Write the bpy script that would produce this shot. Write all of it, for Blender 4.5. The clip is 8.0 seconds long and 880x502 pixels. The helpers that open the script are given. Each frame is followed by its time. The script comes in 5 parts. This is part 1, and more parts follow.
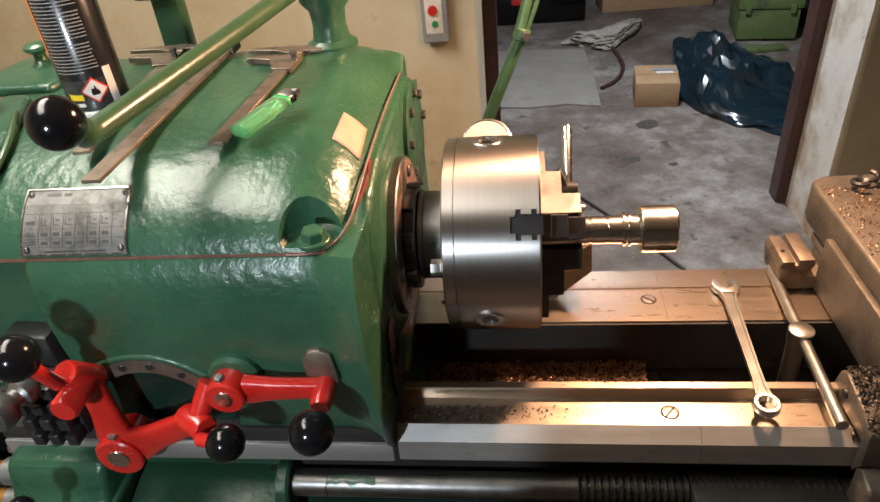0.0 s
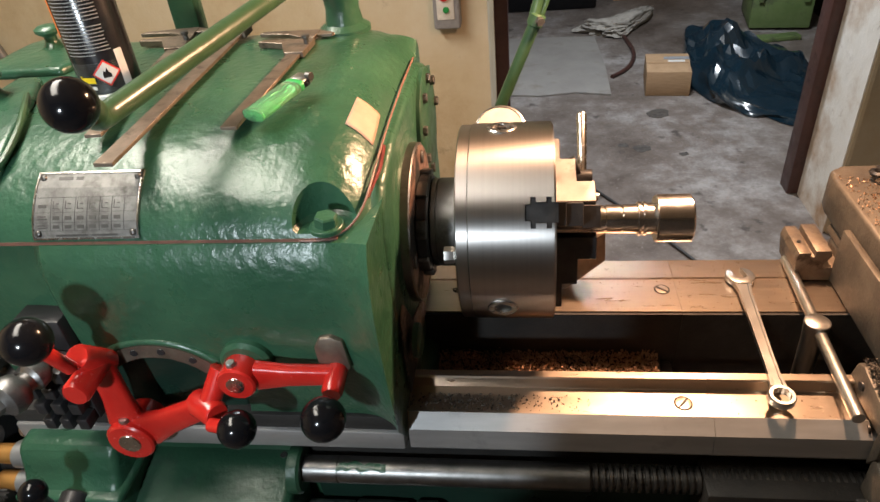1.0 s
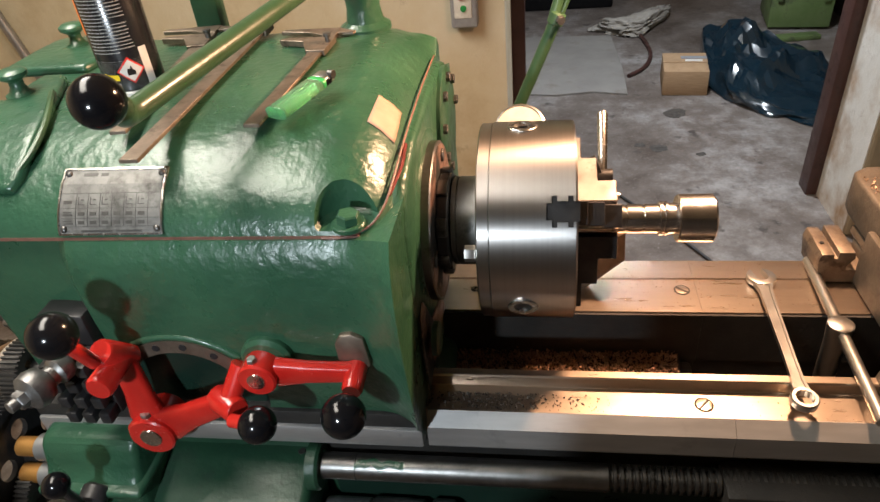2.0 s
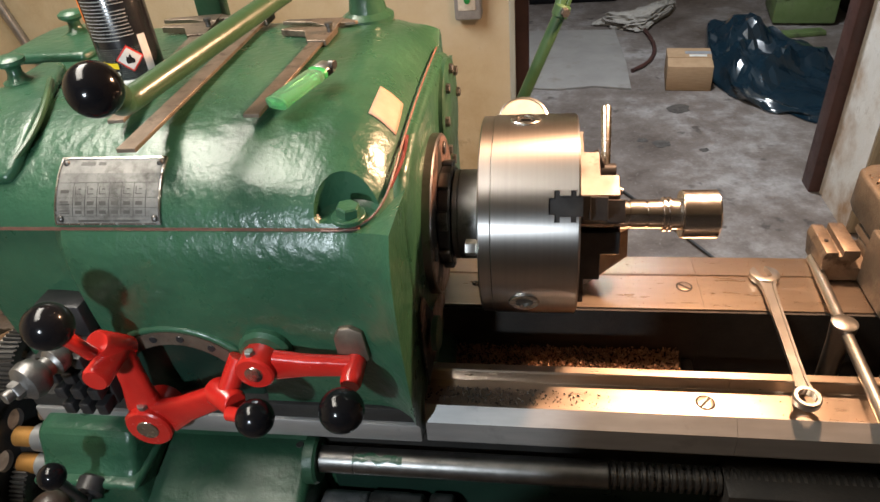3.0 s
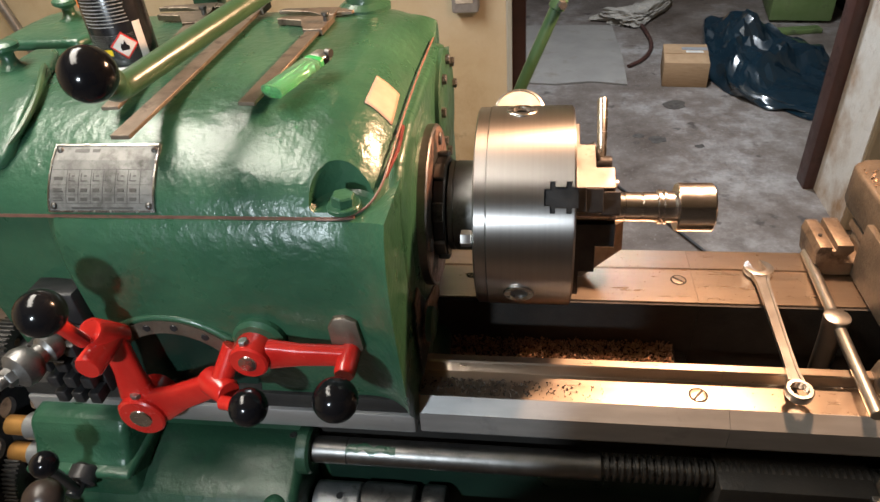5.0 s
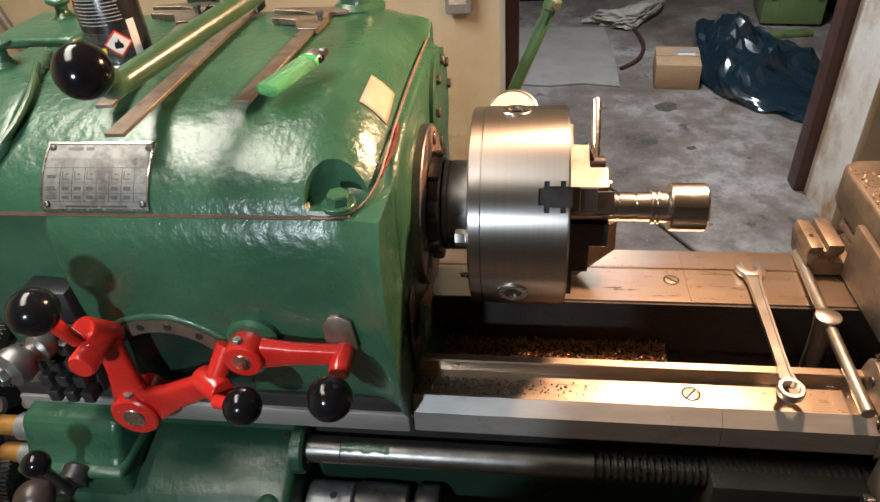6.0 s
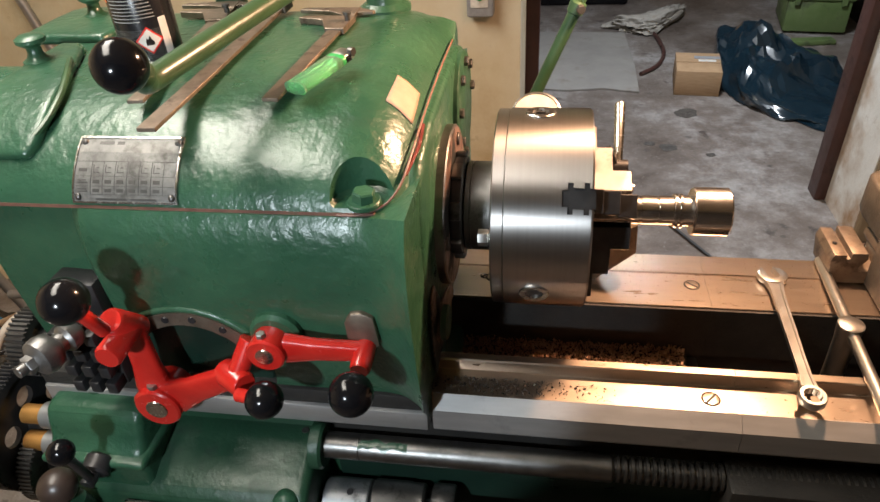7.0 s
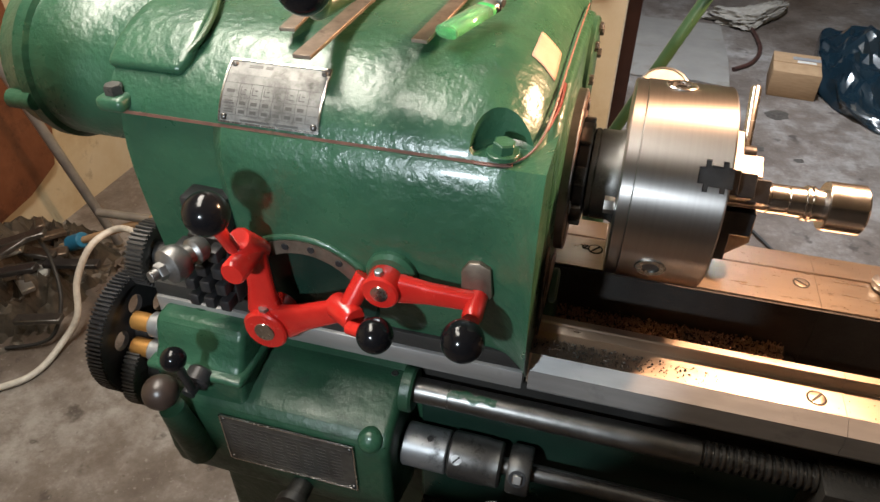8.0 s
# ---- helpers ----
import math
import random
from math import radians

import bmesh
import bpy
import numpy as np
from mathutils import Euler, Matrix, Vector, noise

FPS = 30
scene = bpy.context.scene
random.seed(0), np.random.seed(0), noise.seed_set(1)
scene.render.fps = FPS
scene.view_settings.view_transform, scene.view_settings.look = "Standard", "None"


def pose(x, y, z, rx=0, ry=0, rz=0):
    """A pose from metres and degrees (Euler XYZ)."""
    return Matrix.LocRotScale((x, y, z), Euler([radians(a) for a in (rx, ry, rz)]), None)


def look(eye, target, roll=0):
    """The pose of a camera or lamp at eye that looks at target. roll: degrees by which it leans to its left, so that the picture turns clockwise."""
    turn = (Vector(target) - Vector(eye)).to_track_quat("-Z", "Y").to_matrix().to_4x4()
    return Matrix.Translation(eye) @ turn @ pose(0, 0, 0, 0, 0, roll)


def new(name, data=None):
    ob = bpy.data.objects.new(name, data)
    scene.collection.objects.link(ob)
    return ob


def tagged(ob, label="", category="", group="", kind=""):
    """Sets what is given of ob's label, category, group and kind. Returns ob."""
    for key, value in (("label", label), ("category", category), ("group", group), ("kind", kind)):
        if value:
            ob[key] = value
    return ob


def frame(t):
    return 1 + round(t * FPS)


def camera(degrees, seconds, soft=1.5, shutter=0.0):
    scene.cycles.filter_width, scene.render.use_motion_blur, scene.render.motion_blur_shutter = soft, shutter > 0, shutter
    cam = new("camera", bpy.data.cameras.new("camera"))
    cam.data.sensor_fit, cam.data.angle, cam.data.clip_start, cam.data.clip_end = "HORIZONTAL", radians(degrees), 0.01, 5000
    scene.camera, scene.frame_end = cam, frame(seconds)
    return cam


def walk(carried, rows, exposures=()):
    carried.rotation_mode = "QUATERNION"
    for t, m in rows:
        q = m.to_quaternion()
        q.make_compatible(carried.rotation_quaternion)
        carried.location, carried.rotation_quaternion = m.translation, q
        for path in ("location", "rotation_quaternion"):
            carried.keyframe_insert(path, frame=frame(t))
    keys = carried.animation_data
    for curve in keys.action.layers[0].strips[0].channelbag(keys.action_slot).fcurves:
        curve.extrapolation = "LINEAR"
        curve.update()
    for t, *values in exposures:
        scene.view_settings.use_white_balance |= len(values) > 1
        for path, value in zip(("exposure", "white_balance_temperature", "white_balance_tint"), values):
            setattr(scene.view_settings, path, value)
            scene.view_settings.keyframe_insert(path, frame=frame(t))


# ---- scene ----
cam = camera(66.3, 8.0)
PATH = [
    (0, (0.031, -0.628, 1.541), (-0.208, 1.005, 0.411), -6.0),
    (0.5, (0.031, -0.626, 1.539), (-0.219, 0.991, 0.389), -6.4),
    (1, (0.023, -0.624, 1.537), (-0.235, 0.987, 0.381), -5.9),
    (1.5, (0.017, -0.626, 1.538), (-0.275, 0.983, 0.386), -6.5),
    (3, (0.014, -0.619, 1.533), (-0.284, 0.975, 0.362), -5.7),
    (3.5, (0.016, -0.615, 1.532), (-0.295, 0.973, 0.357), -6.0),
    (4, (0.014, -0.614, 1.531), (-0.292, 0.972, 0.352), -5.8),
    (4.5, (0.014, -0.618, 1.53), (-0.284, 0.967, 0.347), -5.4),
    (6, (0.012, -0.624, 1.528), (-0.249, 0.968, 0.346), -4.4),
    (6.5, (0.008, -0.627, 1.528), (-0.282, 0.968, 0.358), -4.6),
    (7, (0.004, -0.631, 1.528), (-0.298, 0.961, 0.356), -4.1),
    (7.5, (-0.007, -0.647, 1.526), (-0.424, 0.867, 0.287), -3.4),
    (8, (-0.067, -0.662, 1.516), (-0.499, 0.855, 0.286), 0.1),
]
walk(cam, [(t, look(eye, target, roll)) for t, eye, target, roll in PATH], [(0, 0.12), (3, 0.16), (7, 0.2), (7.5, 0.28), (8, 0.38)])

# ---- light ----
world = bpy.data.worlds.new("world")
scene.world = world
world.use_nodes = True
world.node_tree.nodes["Background"].inputs[0].default_value = (0.6, 0.7, 0.9, 1)
world.node_tree.nodes["Background"].inputs[1].default_value = 0.03
scene.view_settings.exposure = 0.0


def lamp(name, eye, target, size, watts, colour, size_y=0.0):
    data = bpy.data.lights.new(name, "AREA")
    data.energy, data.color, data.size = watts, colour, size
    data.shape = "DISK"
    if size_y:
        data.shape, data.size_y = "RECTANGLE", size_y
    ob = new(name, data)
    ob.matrix_world = look(eye, target)
    return ob


WARM, COOL, NEUTRAL = (1.0, 0.57, 0.33), (0.82, 0.92, 1.0), (1.0, 0.93, 0.82)
lamp("machine_lamp_light", (0.30, 0.25, 1.58), (0.05, 0.03, 1.00), 0.07, 16.5, WARM)
torch = bpy.data.lights.new("front_work_light", "SPOT")
torch.energy, torch.color, torch.shadow_soft_size = 22.5, COOL, 0.022
torch.spot_size, torch.spot_blend = radians(46.5), 0.06
new("front_work_light", torch).matrix_world = look((-0.372, -0.95, 1.40), (-0.33, -0.14, 1.10))
lamp("ceiling_light", (-0.82, 0.0, 2.25), (-0.75, 0.02, 1.0), 1.4, 32.0, NEUTRAL, 0.36)
lamp("next_room_light", (0.40, 2.45, 2.3), (0.6, 2.5, 0.0), 0.4, 48.0, (0.86, 0.92, 1.0), 0.15)


# ---- materials ----
def material(name):
    m = bpy.data.materials.new(name)
    m.use_nodes = True
    return m, m.node_tree.nodes, m.node_tree.links, m.node_tree.nodes["Principled BSDF"]


def noise_node(n, l, scale, detail=4.0, rough=0.6, stretch=(1, 1, 1)):
    co = n.new("ShaderNodeTexCoord")
    mp = n.new("ShaderNodeMapping")
    mp.inputs["Scale"].default_value = stretch
    tx = n.new("ShaderNodeTexNoise")
    tx.inputs["Scale"].default_value, tx.inputs["Detail"].default_value, tx.inputs["Roughness"].default_value = scale, detail, rough
    l.new(co.outputs["Object"], mp.inputs[0])
    l.new(mp.outputs[0], tx.inputs["Vector"])
    return tx.outputs["Fac"]


def ramp(n, l, fac, stops):
    r = n.new("ShaderNodeValToRGB")
    while len(r.color_ramp.elements) < len(stops):
        r.color_ramp.elements.new(0.5)
    for e, (p, c) in zip(r.color_ramp.elements, stops):
        e.position, e.color = p, (*c, 1) if len(c) == 3 else c
    l.new(fac, r.inputs[0])
    return r.outputs[0]


def grey(v):
    return (v, v, v)


def mixed(n, l, fac, a, b, mode="MIX"):
    m = n.new("ShaderNodeMix")
    m.data_type, m.blend_type = "RGBA", mode
    for key, v in ((0, fac), (6, a), (7, b)):
        if isinstance(v, (int, float)):
            m.inputs[key].default_value = v
        elif isinstance(v, tuple):
            m.inputs[key].default_value = (*v, 1)
        else:
            l.new(v, m.inputs[key])
    return m.outputs[2]


def bump(n, l, p, *layers):
    """Layers of (height output, strength, distance)."""
    last = None
    for h, strength, dist in layers:
        b = n.new("ShaderNodeBump")
        b.inputs["Strength"].default_value, b.inputs["Distance"].default_value = strength, dist
        l.new(h, b.inputs["Height"])
        if last:
            l.new(last, b.inputs["Normal"])
        last = b.outputs[0]
    l.new(last, p.inputs["Normal"])


def surface(name, c1, c2, scale, rough=(0.4, 0.6), metal=0.0, grain=(300, 0.2, 0.001), stretch=(1, 1, 1), dirt=None, dirt_scale=20.0,
            dirt_at=(0.55, 0.7), coat=0.0, big=None, aniso=0.0):
    """A surface of two mixed tones with grain, optional waves (big) and dirt patches."""
    m, n, l, p = material(name)
    f = noise_node(n, l, scale, 5, 0.6, stretch)
    col = ramp(n, l, f, [(0.3, c1), (0.7, c2)])
    ro = ramp(n, l, noise_node(n, l, scale * 2.3, 4, 0.6, stretch), [(0.3, grey(rough[0])), (0.7, grey(rough[1]))])
    if dirt:
        d = ramp(n, l, noise_node(n, l, dirt_scale, 8, 0.7), [(dirt_at[0], grey(0)), (dirt_at[1], grey(1))])
        col = mixed(n, l, d, col, dirt)
        ro = mixed(n, l, d, ro, grey(rough[1] + 0.06 if metal > 0.5 else 0.7))
    l.new(col, p.inputs["Base Color"])
    l.new(ro, p.inputs["Roughness"])
    p.inputs["Metallic"].default_value = metal
    p.inputs["Coat Weight"].default_value = coat
    p.inputs["Coat Roughness"].default_value = 0.14
    p.inputs["Anisotropic"].default_value = aniso
    layers = [(noise_node(n, l, grain[0], 3, 0.6, stretch), grain[1], grain[2])]
    if big:
        layers.insert(0, (noise_node(n, l, big[0], 3, 0.5), big[1], big[2]))
    layers = [q for q in layers if q[1] > 0]
    if layers:
        bump(n, l, p, *layers)
    return m


def plain(name, c, rough, metal=0.0, coat=0.0):
    return surface(name, tuple(v * 0.85 for v in c), tuple(min(1, v * 1.15) for v in c), 60, (rough * 0.85, rough * 1.2), metal, (500, 0.08, 0.0005), coat=coat)


GREEN = surface("green_enamel", (0.017, 0.064, 0.036), (0.033, 0.098, 0.053), 13, (0.25, 0.38), 0, (300, 0.34, 0.0008), coat=0.2,
                big=(85, 0.55, 0.0030), dirt=(0.012, 0.030, 0.020), dirt_scale=6, dirt_at=(0.64, 0.9))
GREEN_DARK = surface("green_enamel_oily", (0.012, 0.044, 0.024), (0.023, 0.074, 0.039), 9, (0.32, 0.48), 0, (300, 0.2, 0.001), coat=0.06,
                     big=(90, 0.4, 0.003), dirt=(0.015, 0.022, 0.018), dirt_scale=9, dirt_at=(0.52, 0.72))
LEVER_GREEN = surface("green_gold_enamel", (0.026, 0.066, 0.030), (0.045, 0.095, 0.045), 25, (0.28, 0.4), 0.0, (300, 0.15, 0.001), coat=0.12, big=(80, 0.2, 0.002))
RED = surface("red_enamel", (0.42, 0.013, 0.010), (0.52, 0.022, 0.015), 30, (0.18, 0.28), 0, (260, 0.15, 0.0008), coat=0.4, big=(90, 0.2, 0.002))
BLACK = plain("black_bakelite", (0.005, 0.005, 0.006), 0.14)
BLACK.node_tree.nodes["Principled BSDF"].inputs["Specular IOR Level"].default_value = 0.3
BLACK_WORN = surface("worn_black_bakelite", (0.02, 0.013, 0.01), (0.045, 0.03, 0.024), 25, (0.3, 0.45), 0, (300, 0.2, 0.0006))
CHUCK = surface("turned_steel", (0.385, 0.365, 0.352), (0.43, 0.41, 0.397), 5, (0.33, 0.38), 1.0, (420, 0.0, 0.0003), stretch=(40, 0.5, 0.5), aniso=0.8)
turned = CHUCK.node_tree.nodes.new("ShaderNodeTangent")
turned.direction_type, turned.axis = "RADIAL", "X"
CHUCK.node_tree.links.new(turned.outputs[0], CHUCK.node_tree.nodes["Principled BSDF"].inputs["Tangent"])
CHUCK.node_tree.nodes["Principled BSDF"].inputs["Anisotropic Rotation"].default_value = 0.25
STEEL = surface("bright_steel", (0.50, 0.48, 0.45), (0.62, 0.60, 0.57), 60, (0.2, 0.3), 1.0, (700, 0.0, 0.0003))
POLISHED = surface("polished_work_steel", (0.60, 0.585, 0.575), (0.70, 0.68, 0.67), 60, (0.19, 0.25), 1.0, (700, 0.0, 0.0002))
SATIN = surface("satin_chrome", (0.50, 0.49, 0.47), (0.58, 0.57, 0.55), 25, (0.30, 0.38), 1.0, (600, 0.0, 0.0003))
DARK_STEEL = surface("dark_oily_steel", (0.10, 0.097, 0.094), (0.18, 0.175, 0.168), 30, (0.36, 0.5), 0.9, (400, 0.2, 0.0006), dirt=(0.02, 0.018, 0.016), dirt_scale=30)
BLACK_STEEL = surface("blackened_steel", (0.017, 0.017, 0.019), (0.038, 0.037, 0.038), 40, (0.32, 0.48), 0.3, (350, 0.25, 0.0007))
BED = surface("ground_bed_steel", (0.51, 0.42, 0.34), (0.58, 0.485, 0.40), 30, (0.27, 0.31), 1.0, (900, 0.03, 0.0003), stretch=(0.3, 2, 1),
              dirt=(0.42, 0.35, 0.285), dirt_scale=38, dirt_at=(0.6, 0.85))
BED_SIDE = surface("milled_bed_side", (0.37, 0.365, 0.36), (0.46, 0.455, 0.45), 30, (0.45, 0.55), 0.72, (450, 0.06, 0.0004), stretch=(0.4, 2, 2),
                   dirt=(0.27, 0.265, 0.26), dirt_scale=22, dirt_at=(0.58, 0.8))
# Black for oily castings, and for shade under the bed and in screw slots.
CAST = surface("oily_and_shade_black", (0.012, 0.011, 0.010), (0.026, 0.023, 0.020), 14, (0.6, 0.8), 0.0, (200, 0.4, 0.002))
CAST_GREY = surface("swarf_dusted_casting", (0.058, 0.049, 0.039), (0.118, 0.100, 0.079), 24, (0.4, 0.6), 0.35, (260, 0.4, 0.0015), dirt=(0.06, 0.05, 0.04), dirt_scale=30, dirt_at=(0.52, 0.68))
COPPER_GREASE = surface("coppery_greased_casting", (0.15, 0.085, 0.065), (0.27, 0.165, 0.125), 40, (0.3, 0.5), 0.3, (260, 0.35, 0.001), dirt=(0.015, 0.017, 0.016), dirt_scale=17, dirt_at=(0.46, 0.56))
SEAM = surface("salmon_seam_line", (0.12, 0.055, 0.042), (0.22, 0.10, 0.07), 60, (0.4, 0.6), 0, (300, 0.3, 0.001), dirt=(0.05, 0.06, 0.03), dirt_scale=60)
RED_GLUE = surface("red_sealant", (0.09, 0.008, 0.008), (0.16, 0.018, 0.016), 70, (0.3, 0.5), 0, (300, 0.4, 0.001))
PLATE = surface("etched_aluminium_plate", (0.14, 0.138, 0.132), (0.22, 0.217, 0.207), 45, (0.48, 0.62), 0.6, (500, 0.2, 0.0004), dirt=(0.09, 0.088, 0.08), dirt_scale=34, dirt_at=(0.48, 0.66))
PLATE_DARK = surface("tarnished_plate", (0.10, 0.10, 0.095), (0.17, 0.17, 0.16), 45, (0.3, 0.45), 0.8, (500, 0.2, 0.0004), dirt=(0.05, 0.05, 0.045), dirt_scale=30)
# Green enamel with the shade of recess and overhang put into its colour.
GREEN_BLACK = surface("shade_darkened_green", (0.006, 0.016, 0.012), (0.012, 0.034, 0.023), 9, (0.25, 0.45), 0, (200, 0.3, 0.001))
INK = plain("plate_ink", (0.075, 0.072, 0.068), 0.45, 0.5)
TAPE = surface("masking_tape", (0.36, 0.22, 0.155), (0.44, 0.28, 0.20), 60, (0.55, 0.7), 0, (400, 0.35, 0.0008))
BROWN_STEEL = surface("browned_caliper_steel", (0.17, 0.135, 0.105), (0.27, 0.22, 0.175), 50, (0.42, 0.56), 0.85, (450, 0.2, 0.0005), dirt=(0.07, 0.05, 0.04), dirt_scale=40)
CARDBOARD = surface("cardboard", (0.38, 0.24, 0.13), (0.47, 0.31, 0.18), 20, (0.7, 0.85), 0, (300, 0.2, 0.001), stretch=(1, 1, 6))
GREY_PLASTIC = plain("grey_plastic", (0.30, 0.31, 0.33), 0.4)
WHITE_PLASTIC = plain("white_enamel", (0.75, 0.74, 0.70), 0.3)
DIAL = plain("aged_dial_paper", (0.40, 0.37, 0.31), 0.5)
RED_PLASTIC = plain("red_plastic", (0.6, 0.03, 0.02), 0.35)
GREEN_PLASTIC = plain("green_plastic", (0.03, 0.3, 0.08), 0.35)
ORANGE = plain("orange_print", (0.75, 0.17, 0.02), 0.3)
CAN_BLACK = plain("black_can_print", (0.012, 0.012, 0.014), 0.22, coat=0.3)
CAN_WHITE = plain("white_print", (0.62, 0.61, 0.58), 0.35)
CAN_GREY = plain("pale_grey_print", (0.34, 0.335, 0.32), 0.35)
YELLOW = plain("yellow_print", (0.75, 0.55, 0.02), 0.35)
BOX_GREEN = surface("olive_green_box_paint", (0.10, 0.16, 0.05), (0.15, 0.21, 0.08), 10, (0.4, 0.6), 0, (150, 0.2, 0.001), dirt=(0.06, 0.07, 0.04), dirt_scale=8)
RAG = surface("dirty_cloth", (0.34, 0.31, 0.27), (0.5, 0.47, 0.42), 14, (0.85, 0.95), 0, (400, 0.5, 0.002), dirt=(0.16, 0.14, 0.11), dirt_scale=9)
# Black film; the cool lamp's blue sheen is put into its base colour.
BAG = surface("black_bag_film_blue_sheen", (0.005, 0.016, 0.026), (0.008, 0.025, 0.040), 6, (0.2, 0.28), 0, (45, 0.2, 0.003), coat=1.0)
PLY = surface("dusty_board", (0.24, 0.225, 0.21), (0.33, 0.315, 0.29), 3, (0.7, 0.85), 0, (120, 0.3, 0.002), dirt=(0.22, 0.19, 0.16), dirt_scale=5)
FRAME_BROWN = surface("oxide_brown_frame_paint", (0.055, 0.024, 0.02), (0.095, 0.042, 0.034), 8, (0.35, 0.55), 0, (120, 0.3, 0.002), dirt=(0.03, 0.018, 0.016), dirt_scale=10)
RUST_PANEL = surface("rust_brown_panel", (0.15, 0.05, 0.02), (0.24, 0.09, 0.04), 7, (0.55, 0.7), 0, (90, 0.3, 0.003), dirt=(0.08, 0.03, 0.015), dirt_scale=6)
CABLE_WHITE = plain("white_cable_sheath", (0.62, 0.60, 0.55), 0.5)
CABLE_DARK = plain("dark_rubber", (0.02, 0.02, 0.02), 0.55)
ZINC = surface("zinc_pipe", (0.33, 0.33, 0.33), (0.45, 0.45, 0.44), 20, (0.35, 0.5), 0.8, (300, 0.2, 0.0008))
DARK_ZINC = surface("dull_grey_steel", (0.22, 0.225, 0.23), (0.30, 0.305, 0.31), 30, (0.35, 0.5), 0.7, (300, 0.1, 0.0006), dirt=(0.06, 0.06, 0.06), dirt_scale=40)
BRASS = surface("tarnished_bronze", (0.42, 0.20, 0.05), (0.55, 0.28, 0.08), 40, (0.35, 0.5), 0.6, (300, 0.2, 0.0008))
SWARF = surface("rusty_swarf", (0.26, 0.15, 0.095), (0.54, 0.36, 0.24), 200, (0.35, 0.55), 0.6, (600, 0.5, 0.001))
SWARF_DARK = surface("dark_swarf", (0.03, 0.026, 0.022), (0.10, 0.085, 0.07), 160, (0.4, 0.6), 0.5, (600, 0.5, 0.001))
STAIN = surface("soaked_oil", (0.045, 0.04, 0.036), (0.11, 0.10, 0.09), 40, (0.4, 0.7), 0, (200, 0.3, 0.001))
BLUE_TAPE = plain("blue_tape", (0.02, 0.16, 0.3), 0.4)
LEAD_STEEL = surface("worn_bright_screw_steel", (0.17, 0.167, 0.16), (0.25, 0.246, 0.238), 40, (0.33, 0.45), 1.0, (500, 0.05, 0.0004), dirt=(0.12, 0.115, 0.11), dirt_scale=26, dirt_at=(0.55, 0.78))
ROLLER = surface("dull_dirty_zinc", (0.16, 0.155, 0.15), (0.27, 0.265, 0.26), 60, (0.35, 0.5), 0.9, (400, 0.3, 0.0008), dirt=(0.05, 0.045, 0.04), dirt_scale=45)
FLANGE_STEEL = surface("dark_turned_flange_steel", (0.20, 0.19, 0.185), (0.30, 0.285, 0.275), 30, (0.3, 0.42), 1.0, (400, 0.1, 0.0005), dirt=(0.06, 0.05, 0.045), dirt_scale=28)
WOOD = surface("raw_wood", (0.34, 0.22, 0.12), (0.46, 0.31, 0.18), 30, (0.6, 0.75), 0, (200, 0.3, 0.001), stretch=(0.2, 3, 3))


def glass(name, colour, rough=0.05, clear=0.97):
    m, n, l, p = material(name)
    p.inputs["Base Color"].default_value = (*colour, 1)
    p.inputs["Transmission Weight"].default_value = clear
    p.inputs["Roughness"].default_value = rough
    p.inputs["IOR"].default_value = 1.45
    return m


LIGHTER_GREEN = glass("clear_green_plastic", (0.48, 0.97, 0.60), 0.03, 0.88)


def concrete():
    m, n, l, p = material("stained_concrete")
    big = noise_node(n, l, 1.6, 10, 0.72)
    mid = noise_node(n, l, 11, 10, 0.75)
    col = ramp(n, l, big, [(0.38, (0.095, 0.072, 0.058)), (0.5, (0.20, 0.17, 0.15)), (0.61, (0.36, 0.34, 0.325))])
    col = mixed(n, l, ramp(n, l, mid, [(0.36, grey(0.75)), (0.56, grey(0))]), col, (0.12, 0.095, 0.08))
    spots = ramp(n, l, noise_node(n, l, 7.5, 4, 0.6), [(0.62, grey(0)), (0.68, grey(0.8))])
    col = mixed(n, l, spots, col, (0.06, 0.048, 0.042))
    specks = ramp(n, l, noise_node(n, l, 60, 4, 0.6), [(0.60, grey(0)), (0.70, grey(0.35))])
    col = mixed(n, l, specks, col, (0.44, 0.42, 0.39))
    crumbs = ramp(n, l, noise_node(n, l, 38, 3, 0.6), [(0.66, grey(0)), (0.72, grey(0.5))])
    col = mixed(n, l, crumbs, col, (0.07, 0.055, 0.045))
    l.new(col, p.inputs["Base Color"])
    l.new(ramp(n, l, mid, [(0.3, grey(0.45)), (0.7, grey(0.8))]), p.inputs["Roughness"])
    bump(n, l, p, (mid, 0.3, 0.01), (noise_node(n, l, 160, 4, 0.7), 0.4, 0.002))
    return m


def plaster(name, base, stain, pale):
    m, n, l, p = material(name)
    big = noise_node(n, l, 2.2, 8, 0.65)
    col = ramp(n, l, big, [(0.32, stain), (0.5, base), (0.7, pale)])
    marks = ramp(n, l, noise_node(n, l, 9, 8, 0.75), [(0.60, grey(0)), (0.75, grey(0.7))])
    col = mixed(n, l, marks, col, tuple(v * 0.55 for v in stain))
    l.new(col, p.inputs["Base Color"])
    p.inputs["Roughness"].default_value = 0.8
    bump(n, l, p, (noise_node(n, l, 6, 6, 0.6), 0.4, 0.02), (noise_node(n, l, 120, 4, 0.7), 0.4, 0.002))
    return m


